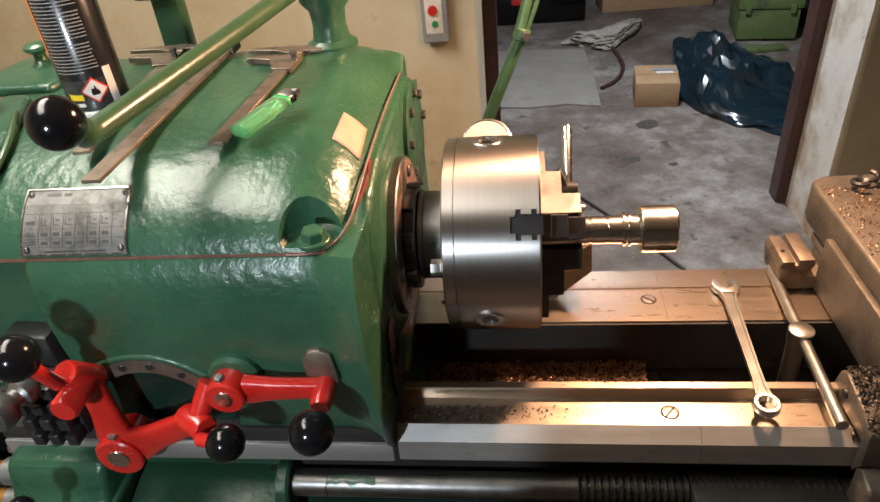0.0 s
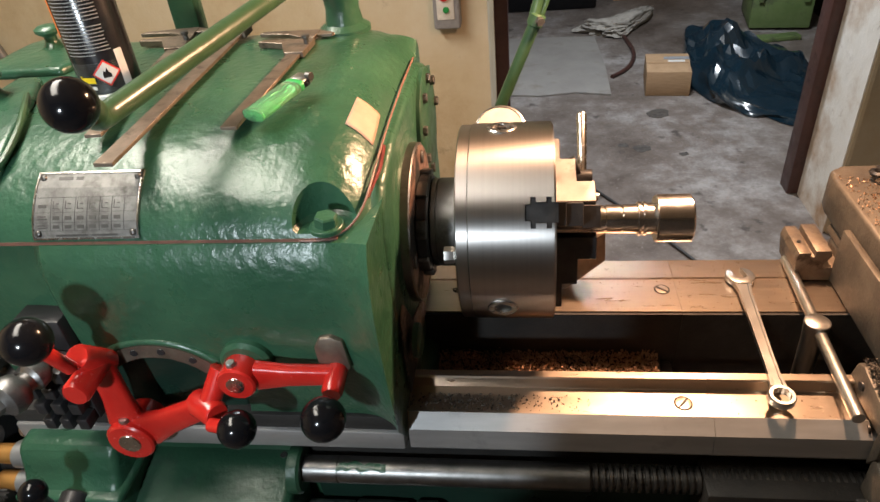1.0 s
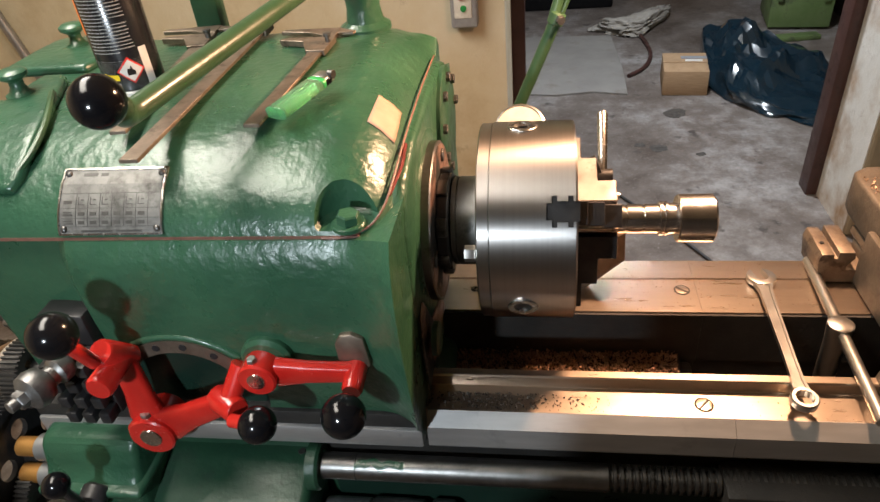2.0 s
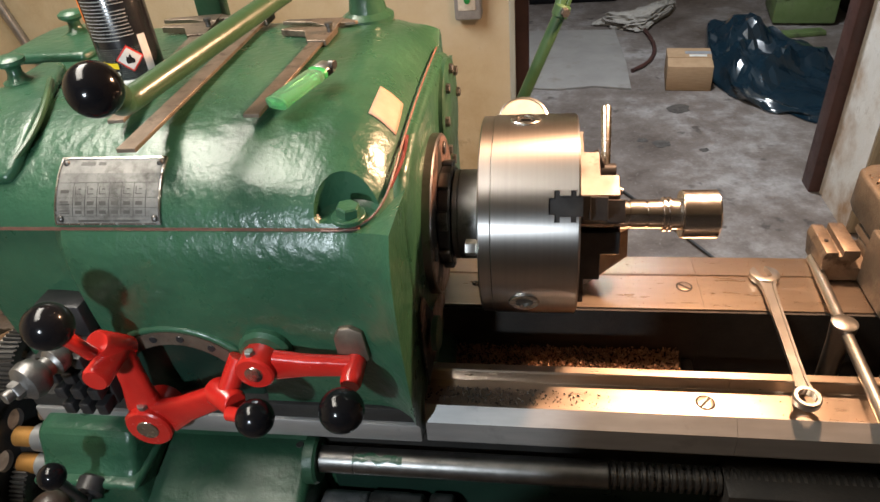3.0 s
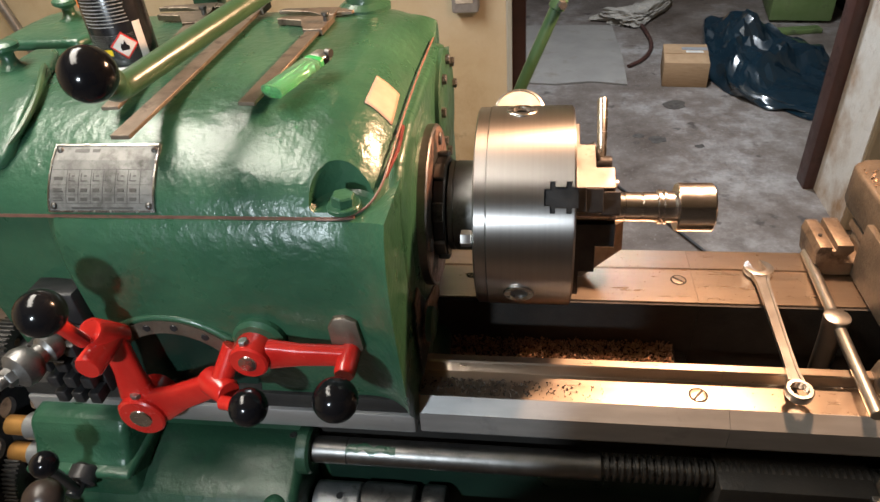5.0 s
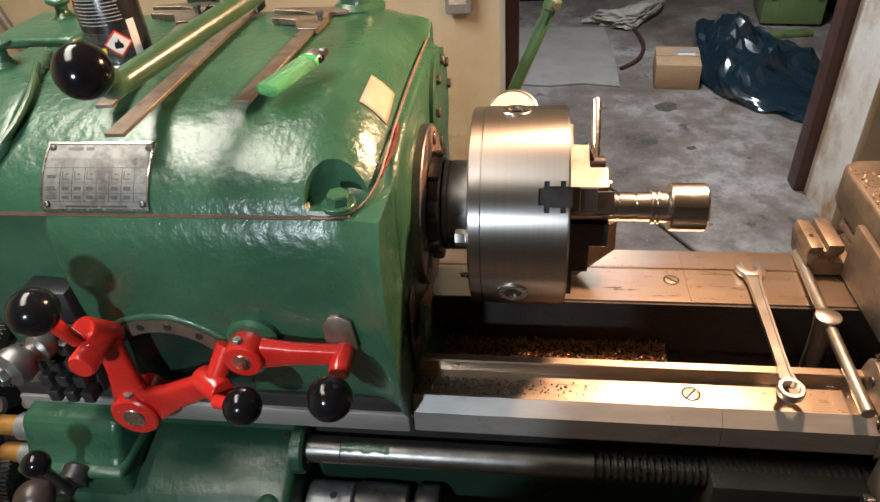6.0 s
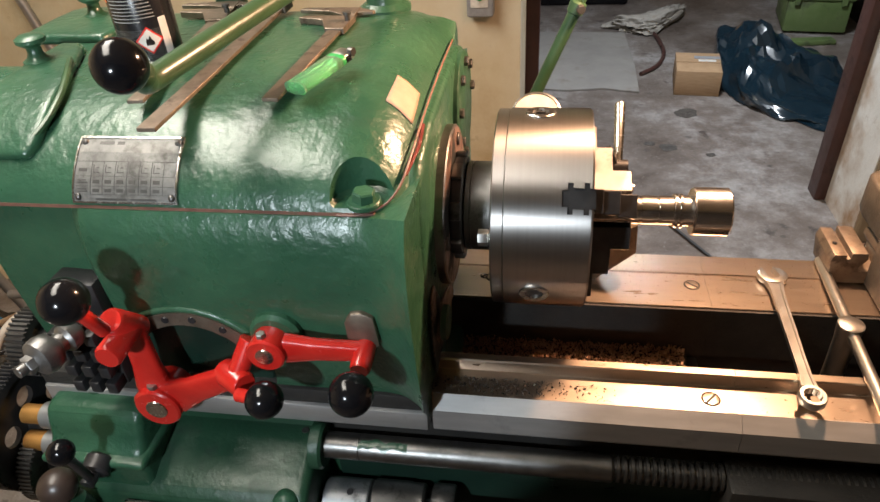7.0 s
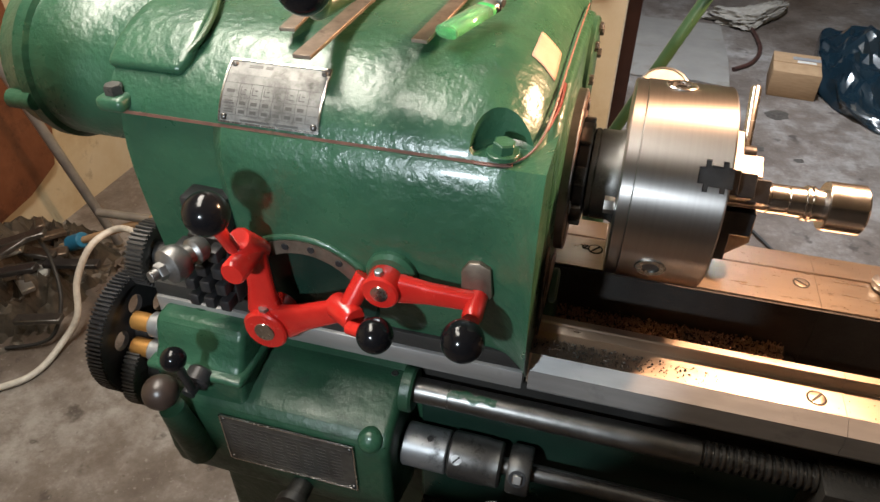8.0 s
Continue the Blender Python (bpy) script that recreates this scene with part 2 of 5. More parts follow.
CONCRETE = concrete()
PLASTER = plaster("cream_plaster", (0.62, 0.53, 0.36), (0.46, 0.34, 0.19), (0.70, 0.64, 0.50))
PLASTER_WHITE = plaster("chipped_white_plaster", (0.70, 0.67, 0.61), (0.36, 0.22, 0.12), (0.78, 0.76, 0.72))
PLASTER_OCHRE = plaster("ochre_plaster", (0.36, 0.29, 0.19), (0.28, 0.20, 0.12), (0.42, 0.36, 0.26))
DARK_WALL = plaster("dark_mottled_plaster", (0.10, 0.09, 0.085), (0.06, 0.055, 0.05), (0.14, 0.13, 0.12))


# ---- mesh helpers ----
def part(name, bm, mat, parent=None, label="", smooth=40):
    """One mesh object in world coordinates, under a thing or a part."""
    me = bpy.data.meshes.new(name)
    bmesh.ops.recalc_face_normals(bm, faces=bm.faces)
    bm.to_mesh(me)
    bm.free()
    me.materials.append(mat)
    if smooth:
        me.shade_smooth()
        me.set_sharp_from_angle(angle=radians(smooth))
    ob = new(name, me)
    if parent:
        ob.parent = parent
        m = parent.matrix_basis.inverted() if parent.type == "EMPTY" else Matrix.Identity(4)
        ob.matrix_parent_inverse = m
    if label:
        ob["label"] = label
    return ob


def thing(name, place, label, category, group="", kind=""):
    ob = new(name)
    ob.empty_display_size = 0.05
    ob.matrix_basis = Matrix.Translation(place)
    return tagged(ob, label, category, group, kind)


def bm_box(x0, x1, y0, y1, z0, z1, bevel=0.0, seg=2, m=None):
    bm = bmesh.new()
    bmesh.ops.create_cube(bm, size=1)
    for v in bm.verts:
        v.co = Vector(((x0 + x1) / 2 + v.co.x * (x1 - x0), (y0 + y1) / 2 + v.co.y * (y1 - y0), (z0 + z1) / 2 + v.co.z * (z1 - z0)))
    if bevel:
        bmesh.ops.bevel(bm, geom=bm.edges[:], offset=bevel, segments=seg, affect="EDGES", profile=0.5)
    if m:
        bm.transform(m)
    return bm


def bm_lathe(profile, start, direction, seg=48):
    """Turn (distance along, radius) pairs about an axis."""
    bm = bmesh.new()
    q = Vector(direction).normalized().to_track_quat("Z", "Y").to_matrix().to_4x4()
    m = Matrix.Translation(start) @ q
    rings = []
    for d, r in profile:
        if r < 1e-6:
            rings.append([bm.verts.new(m @ Vector((0, 0, d)))])
        else:
            rings.append([bm.verts.new(m @ Vector((r * math.cos(2 * math.pi * i / seg), r * math.sin(2 * math.pi * i / seg), d))) for i in range(seg)])
    for a, b in zip(rings, rings[1:]):
        for i in range(seg):
            j = (i + 1) % seg
            if len(a) == 1 and len(b) == 1:
                continue
            if len(a) == 1:
                bm.faces.new((a[0], b[j], b[i]))
            elif len(b) == 1:
                bm.faces.new((a[i], a[j], b[0]))
            else:
                bm.faces.new((a[i], a[j], b[j], b[i]))
    return bm


def bm_rod(a, b, r, bevel=0.0, r2=None, seg=24):
    a, b = Vector(a), Vector(b)
    n = (b - a).length
    r2 = r if r2 is None else r2
    c = bevel or min(r, r2) * 0.06
    return bm_lathe([(0, 0), (0, r - c), (c, r), (n - c, r2), (n, r2 - c), (n, 0)], a, b - a, seg)


def bm_ball(c, r, seg=40):
    bm = bmesh.new()
    bmesh.ops.create_uvsphere(bm, u_segments=seg, v_segments=seg // 2, radius=r, matrix=Matrix.Translation(c))
    return bm


def bm_tube(points, r, seg=14, smooth=6, taper=None):
    """A tube along a smooth line through points."""
    pts = [Vector(p) for p in points]
    line = []
    for i in range(len(pts) - 1):
        p0, p1, p2, p3 = pts[max(i - 1, 0)], pts[i], pts[i + 1], pts[min(i + 2, len(pts) - 1)]
        for k in range(smooth):
            t = k / smooth
            line.append(0.5 * (2 * p1 + (p2 - p0) * t + (2 * p0 - 5 * p1 + 4 * p2 - p3) * t * t + (3 * p1 - p0 - 3 * p2 + p3) * t ** 3))
    line.append(pts[-1])
    bm = bmesh.new()
    rings, side = [], None
    for i, p in enumerate(line):
        d = (line[min(i + 1, len(line) - 1)] - line[max(i - 1, 0)]).normalized()
        if side is None:
            side = d.orthogonal().normalized()
        side = (side - d * side.dot(d)).normalized()
        up = d.cross(side)
        rr = r if not taper else r + (taper - r) * i / (len(line) - 1)
        rings.append([bm.verts.new(p + rr * (side * math.cos(2 * math.pi * k / seg) + up * math.sin(2 * math.pi * k / seg))) for k in range(seg)])
    for a, b in zip(rings, rings[1:]):
        for k in range(seg):
            bm.faces.new((a[k], a[(k + 1) % seg], b[(k + 1) % seg], b[k]))
    bm.faces.new(rings[0][::-1])
    bm.faces.new(rings[-1])
    return bm


def bm_prism(poly, axis, a, b, bevel=0.0, seg=2, m=None):
    """Extrude a polygon of two coordinates along the axis 'x', 'y' or 'z' from a to b."""
    bm = bmesh.new()
    put = {"x": lambda u, v, w: (w, u, v), "y": lambda u, v, w: (u, w, v), "z": lambda u, v, w: (u, v, w)}[axis]
    lo = [bm.verts.new(put(u, v, a)) for u, v in poly]
    hi = [bm.verts.new(put(u, v, b)) for u, v in poly]
    bm.faces.new(lo[::-1])
    bm.faces.new(hi)
    for i in range(len(poly)):
        j = (i + 1) % len(poly)
        bm.faces.new((lo[i], lo[j], hi[j], hi[i]))
    bmesh.ops.recalc_face_normals(bm, faces=bm.faces)
    if bevel:
        bmesh.ops.bevel(bm, geom=bm.edges[:], offset=bevel, segments=seg, affect="EDGES", profile=0.5)
    if m:
        bm.transform(m)
    return bm


def merge(*bms):
    out = bmesh.new()
    for b in bms:
        me = bpy.data.meshes.new("scratch")
        b.to_mesh(me)
        b.free()
        out.from_mesh(me)
        bpy.data.meshes.remove(me)
    return out


def bm_hex(c, direction, across, height, dome=True):
    """A bolt's hexagon head with a chamfered top."""
    bm = bmesh.new()
    m = Matrix.Translation(c) @ Vector(direction).normalized().to_track_quat("Z", "Y").to_matrix().to_4x4()
    r = across / math.sqrt(3)
    rings = []
    for h, k in ((0, 1.0), (height * 0.85, 1.0), (height, 0.86)):
        rings.append([bm.verts.new(m @ Vector((k * r * math.cos(math.pi / 3 * i), k * r * math.sin(math.pi / 3 * i), h))) for i in range(6)])
    for a, b in zip(rings, rings[1:]):
        for i in range(6):
            bm.faces.new((a[i], a[(i + 1) % 6], b[(i + 1) % 6], b[i]))
    bm.faces.new(rings[0][::-1])
    bm.faces.new(rings[-1])
    return bm


def cut(bm, *cutters):
    """The bmesh with the cutters taken out of it."""
    def temp(b):
        me = bpy.data.meshes.new("scratch")
        bmesh.ops.recalc_face_normals(b, faces=b.faces)
        b.to_mesh(me)
        b.free()
        return new("scratch", me)
    base = temp(bm)
    tools = [temp(c) for c in cutters]
    for t in tools:
        md = base.modifiers.new("cut", "BOOLEAN")
        md.operation, md.object, md.solver = "DIFFERENCE", t, "MANIFOLD"
    me = bpy.data.meshes.new_from_object(base.evaluated_get(bpy.context.evaluated_depsgraph_get()))
    out = bmesh.new()
    out.from_mesh(me)
    for o in (base, *tools):
        old = o.data
        bpy.data.objects.remove(o)
        bpy.data.meshes.remove(old)
    bpy.data.meshes.remove(me)
    return out


def structure(name, bm, mat, label, smooth=0):
    return tagged(part(name, bm, mat, None, label, smooth), kind="structure", category=name.split("_")[0])


def scatter(name, n, place, size, mat, label, flat=0.6, curl=False):
    """Many small chips in one mesh; place() gives each one's spot."""
    verts, faces = [], []
    for _ in range(n):
        p, s = Vector(place()), random.uniform(*size)
        e = Euler((random.uniform(0, 6.3), random.uniform(0, 6.3), random.uniform(0, 6.3))).to_matrix()
        k = len(verts)
        a, b, c = s, s * random.uniform(0.3, 0.8), s * flat * random.uniform(0.2, 0.6)
        for q in ((-a, -b, -c), (a, -b, c * 0.3), (a * 0.8, b, -c), (-a, b, c), (0, 0, c * 1.6)):
            verts.append(p + e @ Vector(q) * 0.5)
        faces += [(k, k + 1, k + 4), (k + 1, k + 2, k + 4), (k + 2, k + 3, k + 4), (k + 3, k, k + 4), (k + 3, k + 2, k + 1, k)]
    me = bpy.data.meshes.new(name)
    me.from_pydata([tuple(v) for v in verts], [], faces)
    me.materials.append(mat)
    return tagged(new(name, me), label, name.replace("_", " "), kind="stuff")


# ---- the rooms ----
structure("floor", bm_box(-2.4, 3.2, -2.2, 5.6, -0.1, 0.0), CONCRETE, "worn grey concrete floor with dark oil stains")
WY0, WY1, DX0, DX1 = 1.45, 1.97, -0.09, 1.13
structure("wall_north", merge(bm_box(-2.4, DX0, WY0, WY1, 0, 2.5), bm_box(DX0, 3.2, WY0, 1.594, 2.05, 2.5), bm_box(DX0, DX1, 1.594, WY1, 2.05, 2.5)), PLASTER, "stained cream plaster wall with a doorway")
structure("wall_north_east", bm_box(DX1, 3.2, 1.595, WY1, 0, 2.5, 0.012, 2), PLASTER_OCHRE, "ochre plaster wall beside the doorway")
structure("reveal", bm_box(DX1 - 0.004, DX1, 1.607, 1.895, 0, 2.05), PLASTER_WHITE, "chipped white plastered door reveal")
structure("wall_west", bm_box(-2.5, -2.05, -2.2, 1.45, 0, 2.5), PLASTER, "stained cream plaster wall")
structure("wall_east", bm_box(3.2, 3.3, -2.2, 5.6, 0, 2.5), PLASTER_OCHRE, "ochre plaster wall")
structure("wall_south", bm_box(-2.4, 3.2, -2.3, -2.2, 0, 2.5), DARK_WALL, "dark mottled plaster wall")
structure("wall_far", bm_box(-2.4, 3.2, 5.6, 5.7, 0, 2.5), DARK_WALL, "dark mottled wall of the next room")
structure("wall_far_west", bm_box(-1.1, -1.0, WY1, 5.6, 0, 2.5), DARK_WALL, "dark mottled wall of the next room")
structure("ceiling", bm_box(-2.5, 3.3, -2.3, 5.7, 2.5, 2.6), PLASTER, "plain plaster ceiling")
fr = thing("door_frame", (0.5, 1.93, 0), "dark brown painted wooden door frame", "door frame", kind="structure")
part("jamb", bm_box(DX0 - 0.03, DX0 + 0.05, 1.90, 1.985, 0, 2.06, 0.006), FRAME_BROWN, fr)
part("jamb", bm_box(DX1 - 0.047, DX1 + 0.01, 1.895, 1.985, 0, 2.06, 0.006), FRAME_BROWN, fr)
part("head", bm_box(DX0 + 0.05, DX1 - 0.047, 1.90, 1.985, 1.99, 2.06, 0.006), FRAME_BROWN, fr)

# the lathe's centre line, in y and z
CY, CZ = 0.038, 1.1045
lathe = thing("lathe", (0.0, 0.0, 0.0), "green enamelled engine lathe with red levers and bare steel bed", "lathe")

# ---- headstock ----
UPPER = [(-0.129, 1.197), (-0.126, 1.206), (-0.119, 1.217), (-0.109, 1.228), (-0.097, 1.2385), (-0.083, 1.247), (-0.066, 1.2555), (-0.046, 1.262), (-0.02, 1.2665), (0.01, 1.269),
         (0.05, 1.270), (0.12, 1.270), (0.20, 1.270), (0.25, 1.268), (0.275, 1.262), (0.292, 1.250), (0.301, 1.232), (0.303, 1.197)]
LOWER = [(-0.131, 1.194), (-0.137, 1.184), (-0.1415, 1.168), (-0.144, 1.145), (-0.1445, 1.12), (-0.143, 1.09), (-0.1395, 1.05), (-0.135, 1.01), (-0.131, 0.975), (-0.126, 0.953),
         (0.10, 0.953), (0.29, 0.953), (0.303, 0.97), (0.303, 1.08), (0.303, 1.194)]
X_END, X_LEFT = -0.1245, -0.582


def normals_of(prof):
    out = []
    for i in range(len(prof)):
        a, b = prof[max(i - 1, 0)], prof[min(i + 1, len(prof) - 1)]
        d = Vector((b[0] - a[0], b[1] - a[1])).normalized()
        out.append(Vector((-d.y, d.x)))
    return out


def inset(x, x_end, r):
    k = min(max((x - (x_end - r * 0.86)) / r, 0), 1)
    return r * (1 - math.sqrt(max(0, 1 - k * k)))


def shell(prof, xs, r_top, r_side, x_end=X_END, bulge=None):
    """Loft the profile along x, drawn in towards the right-hand end."""
    bm, rings = bmesh.new(), []
    sign = 1 if normals_of(prof)[len(prof) // 2].y > 0 else -1
    nm = [n * sign for n in normals_of(prof)]
    for x in xs:
        ring = []
        for (y, z), n in zip(prof, nm):
            w = max(n.y, 0) ** 2
            d = w * inset(x, x_end, r_top) + (1 - w) * inset(x, x_end, r_side)
            d *= 1 if y < 0.29 else 0.4
            o = bulge(x, y, z) if bulge else 0
            ring.append(bm.verts.new((x, y - n.x * d + o, z - n.y * d)))
        rings.append(ring)
    for a, b in zip(rings, rings[1:]):
        for i in range(len(prof) - 1):
            bm.faces.new((a[i], a[i + 1], b[i + 1], b[i]))
        bm.faces.new((a[-1], a[0], b[0], b[-1]))
    bm.faces.new(rings[0][::-1])
    bm.faces.new(rings[-1])
    bmesh.ops.recalc_face_normals(bm, faces=bm.faces)
    return bm


XS = [X_LEFT, X_LEFT + 0.004] + [-0.57 + 0.02 * i for i in range(17)] + [-0.235 + 0.003 * i for i in range(31)] + [-0.143 + 0.004 * i for i in range(5)] + [X_END]
cover = cut(shell(UPPER, XS, 0.085, 0.050),
            bm_rod((-0.160, -0.124, 1.2015), (-0.160, -0.124, 1.33), 0.032, 0.004, seg=48))
headstock = part("headstock_cover", cover, GREEN, lathe, "glossy green enamelled headstock cover with brushed paint", 26)


def boss(x, y, z):
    """The lower front stands forward to the right of the change-gear corner."""
    if y > -0.1:
        return 0
    k = min(max((x + 0.475) / 0.03, 0), 1)
    return 0.022 * (1 - k * k * (3 - 2 * k))


XS_LOW = XS[:-2] + [-0.127 + 0.002 * i for i in range(7)]
lower = cut(shell(LOWER, XS_LOW, 0.0701, 0.070, -0.1145, bulge=boss), bm_rod((-0.372, -0.2, 0.985), (-0.372, -0.105, 0.985), 0.082, seg=64))
body = part("headstock_body", lower, GREEN, lathe, "green enamelled lower headstock casting", 26)
EW = [(-0.090, 0.953), (-0.101, 1.0), (-0.106, 1.12), (-0.101, 1.178), (-0.090, 1.203), (-0.06, 1.222), (0.0, 1.231), (0.10, 1.234), (0.22, 1.232), (0.27, 1.215), (0.297, 1.17), (0.297, 0.953)]
part("end_wall", bm_prism(EW, "x", -0.140, -0.1128, 0.009, 4), GREEN, lathe, "green headstock end wall")
ecap = part("end_cap", bm_lathe([(0, 0.072), (0.008, 0.072), (0.0105, 0.069), (0.0105, 0)], (-0.116, 0.205, 1.155), (1, 0, 0), 56), GREEN_DARK, lathe, "round green bearing cap on the end wall")
for a in (85, 125, 165, 205, 245, 45, 5):
    part("cap_bolt", bm_hex((-0.106, 0.205 + 0.060 * math.cos(radians(a)), 1.155 + 0.060 * math.sin(radians(a))), (1, 0, 0), 0.011, 0.006), DARK_STEEL, ecap)
part("seam", bm_prism([(-0.1292, 1.1936), (-0.1292, 1.1974), (0.29, 1.1974), (0.29, 1.1936)], "x", X_LEFT + 0.002, -0.15), SEAM, body, "salmon gap line between cover and casting")
seam_pts = [(-0.186, -0.1300, 1.1955), (-0.168, -0.1295, 1.1955), (-0.152, -0.125, 1.1985), (-0.139, -0.117, 1.203), (-0.1285, -0.101, 1.214), (-0.1240, -0.07, 1.226), (-0.1228, -0.03, 1.233), (-0.1228, 0.05, 1.2375), (-0.1228, 0.14, 1.2385), (-0.1228, 0.23, 1.236)]
part("sealant_bead", bm_tube(seam_pts, 0.0012, 8), SEAM, body, "thin salmon line along the end seam")
part("sealant_smear", bm_tube([(-0.1260, -0.090, 1.217), (-0.1225, -0.070, 1.222), (-0.1205, -0.045, 1.2255), (-0.1215, -0.015, 1.232)], 0.0016, 8, 6, 0.0026), RED_GLUE, body, "red sealant smear on the end seam")
part("cover_bolt", merge(bm_hex((-0.161, -0.119, 1.206), (0.1, 0, 1), 0.0195, 0.0105), bm_rod((-0.161, -0.119, 1.201), (-0.161, -0.119, 1.2065), 0.016)), GREEN, headstock, "green painted hexagon bolt in its pocket")
# Shadow behind the levers is painted by the near-black green.
part("mark_ring", bm_rod((-0.372, -0.118, 0.985), (-0.372, -0.104, 0.985), 0.079, seg=64), GREEN_BLACK, body, "green recess behind the levers, shade put into its colour")
arc = [(math.radians(a), 0) for a in range(18, 133, 6)]
outer = [(-0.372 + 0.090 * math.cos(a), 0.985 + 0.090 * math.sin(a)) for a, _ in arc]
inner = [(-0.372 + 0.073 * math.cos(a), 0.985 + 0.073 * math.sin(a)) for a, _ in arc]
arc_plate = part("arc_plate", bm_prism(outer + inner[::-1], "y", -0.1445, -0.139), BROWN_STEEL, body, "worn steel arc plate with drilled detents")
for a in (30, 58, 82, 104):
    c = (-0.372 + 0.0815 * math.cos(radians(a)), -0.1445, 0.985 + 0.0815 * math.sin(radians(a)))
    part("detent", bm_lathe([(0, 0.0045), (-0.0008, 0.004), (-0.0008, 0)], c, (0, 1, 0), 16), BLACK_STEEL, arc_plate)
rim = [(-0.372 + 0.093 * math.cos(radians(a)), -0.1395, 0.985 + 0.093 * math.sin(radians(a))) for a in range(10, 140, 8)]
part("arc_rim", bm_tube(rim, 0.005, 10, 2), GREEN, body)
# stop plate behind the right-hand lever
part("stop_plate", bm_prism([(-0.191, 1.078), (-0.184, 1.090), (-0.172, 1.092), (-0.160, 1.086), (-0.157, 1.05), (-0.165, 1.04), (-0.19, 1.04)], "y", -0.149, -0.139, 0.002), BROWN_STEEL, body, "worn brown steel lever stop")
part("lever_boss", bm_rod((-0.268, -0.152, 1.055), (-0.268, -0.135, 1.055), 0.028, 0.004, seg=40), GREEN, body)
part("inspection_boss", bm_lathe([(0, 0.02), (0.006, 0.02), (0.008, 0.016), (0.008, 0)], (-0.104, -0.075, 1.02), (1, 0, 0), 28), GREEN_DARK, body)

# raised covers on the top left
def draped(x0, right, prof, lift):
    bm = bmesh.new()
    nm = [n * (1 if normals_of(prof)[len(prof) // 2].y > 0 else -1) for n in normals_of(prof)]
    lo, hi, n = [], [], len(prof)
    for i, ((y, z), nn) in enumerate(zip(prof, nm)):
        xr = right[i]
        row = [x0 + (xr - x0) * k / 6 for k in range(7)]
        lo.append([bm.verts.new((x, y - nn.x * 0.003, z - nn.y * 0.003)) for x in row])
        hi.append([bm.verts.new((x, y + nn.x * lift, z + nn.y * lift)) for x in row])
    for i in range(n - 1):
        for k in range(6):
            bm.faces.new((hi[i][k], hi[i][k + 1], hi[i + 1][k + 1], hi[i + 1][k]))
            bm.faces.new((lo[i][k], lo[i + 1][k], lo[i + 1][k + 1], lo[i][k + 1]))
        bm.faces.new((hi[i][6], lo[i][6], lo[i + 1][6], hi[i + 1][6]))
        bm.faces.new((hi[i][0], hi[i + 1][0], lo[i + 1][0], lo[i][0]))
    for i in (0, n - 1):
        for k in range(6):
            bm.faces.new((hi[i][k], lo[i][k], lo[i][k + 1], hi[i][k + 1]))
    bmesh.ops.recalc_face_normals(bm, faces=bm.faces)
    es = [e for e in bm.edges if len(e.link_faces) == 2 and e.calc_face_angle() > 1.0]
    bmesh.ops.bevel(bm, geom=es, offset=lift * 0.55, segments=3, affect="EDGES", profile=0.5)
    return bm


P1 = [(-0.104, 1.232), (-0.092, 1.2417), (-0.078, 1.2497), (-0.06, 1.2577), (-0.04, 1.2633), (-0.015, 1.267), (0.015, 1.2693), (0.05, 1.270), (0.085, 1.270), (0.105, 1.270)]
c1 = part("front_cap", draped(-0.586, [-0.502, -0.494, -0.493, -0.495, -0.499, -0.506, -0.517, -0.53, -0.545, -0.556], P1, 0.010), GREEN, lathe, "green raised inspection cap with knob")
P2 = [(0.128, 1.270), (0.16, 1.270), (0.20, 1.270), (0.24, 1.2685), (0.27, 1.264)]
c2 = part("rear_cap", draped(-0.66, [-0.545, -0.538, -0.538, -0.540, -0.55], P2, 0.010), GREEN, lathe, "green raised inspection cap with knob")
for c, (kx, ky) in ((c1, (-0.575, 0.045)), (c2, (-0.605, 0.215))):
    part("knob", bm_lathe([(0, 0.016), (0.003, 0.016), (0.006, 0.011), (0.012, 0.008), (0.018, 0.008), (0.021, 0.013), (0.024, 0.0165), (0.028, 0.0165), (0.031, 0.012), (0.032, 0)], (kx, ky, 1.277), (0, 0, 1), 28), GREEN, c)
part("bead", bm_tube([(-0.499, -0.09, 1.251), (-0.492, -0.07, 1.262), (-0.50, -0.03, 1.272), (-0.517, 0.01, 1.278), (-0.535, 0.045, 1.2795)], 0.0035, 8), LEVER_GREEN, c1)
ear = part("ear", merge(bm_box(-0.588, -0.555, -0.142, -0.10, 1.198, 1.214, 0.006, 3)), GREEN, lathe)
part("ear_bolt", bm_hex((-0.572, -0.126, 1.213), (0, 0, 1), 0.017, 0.011), DARK_STEEL, ear)

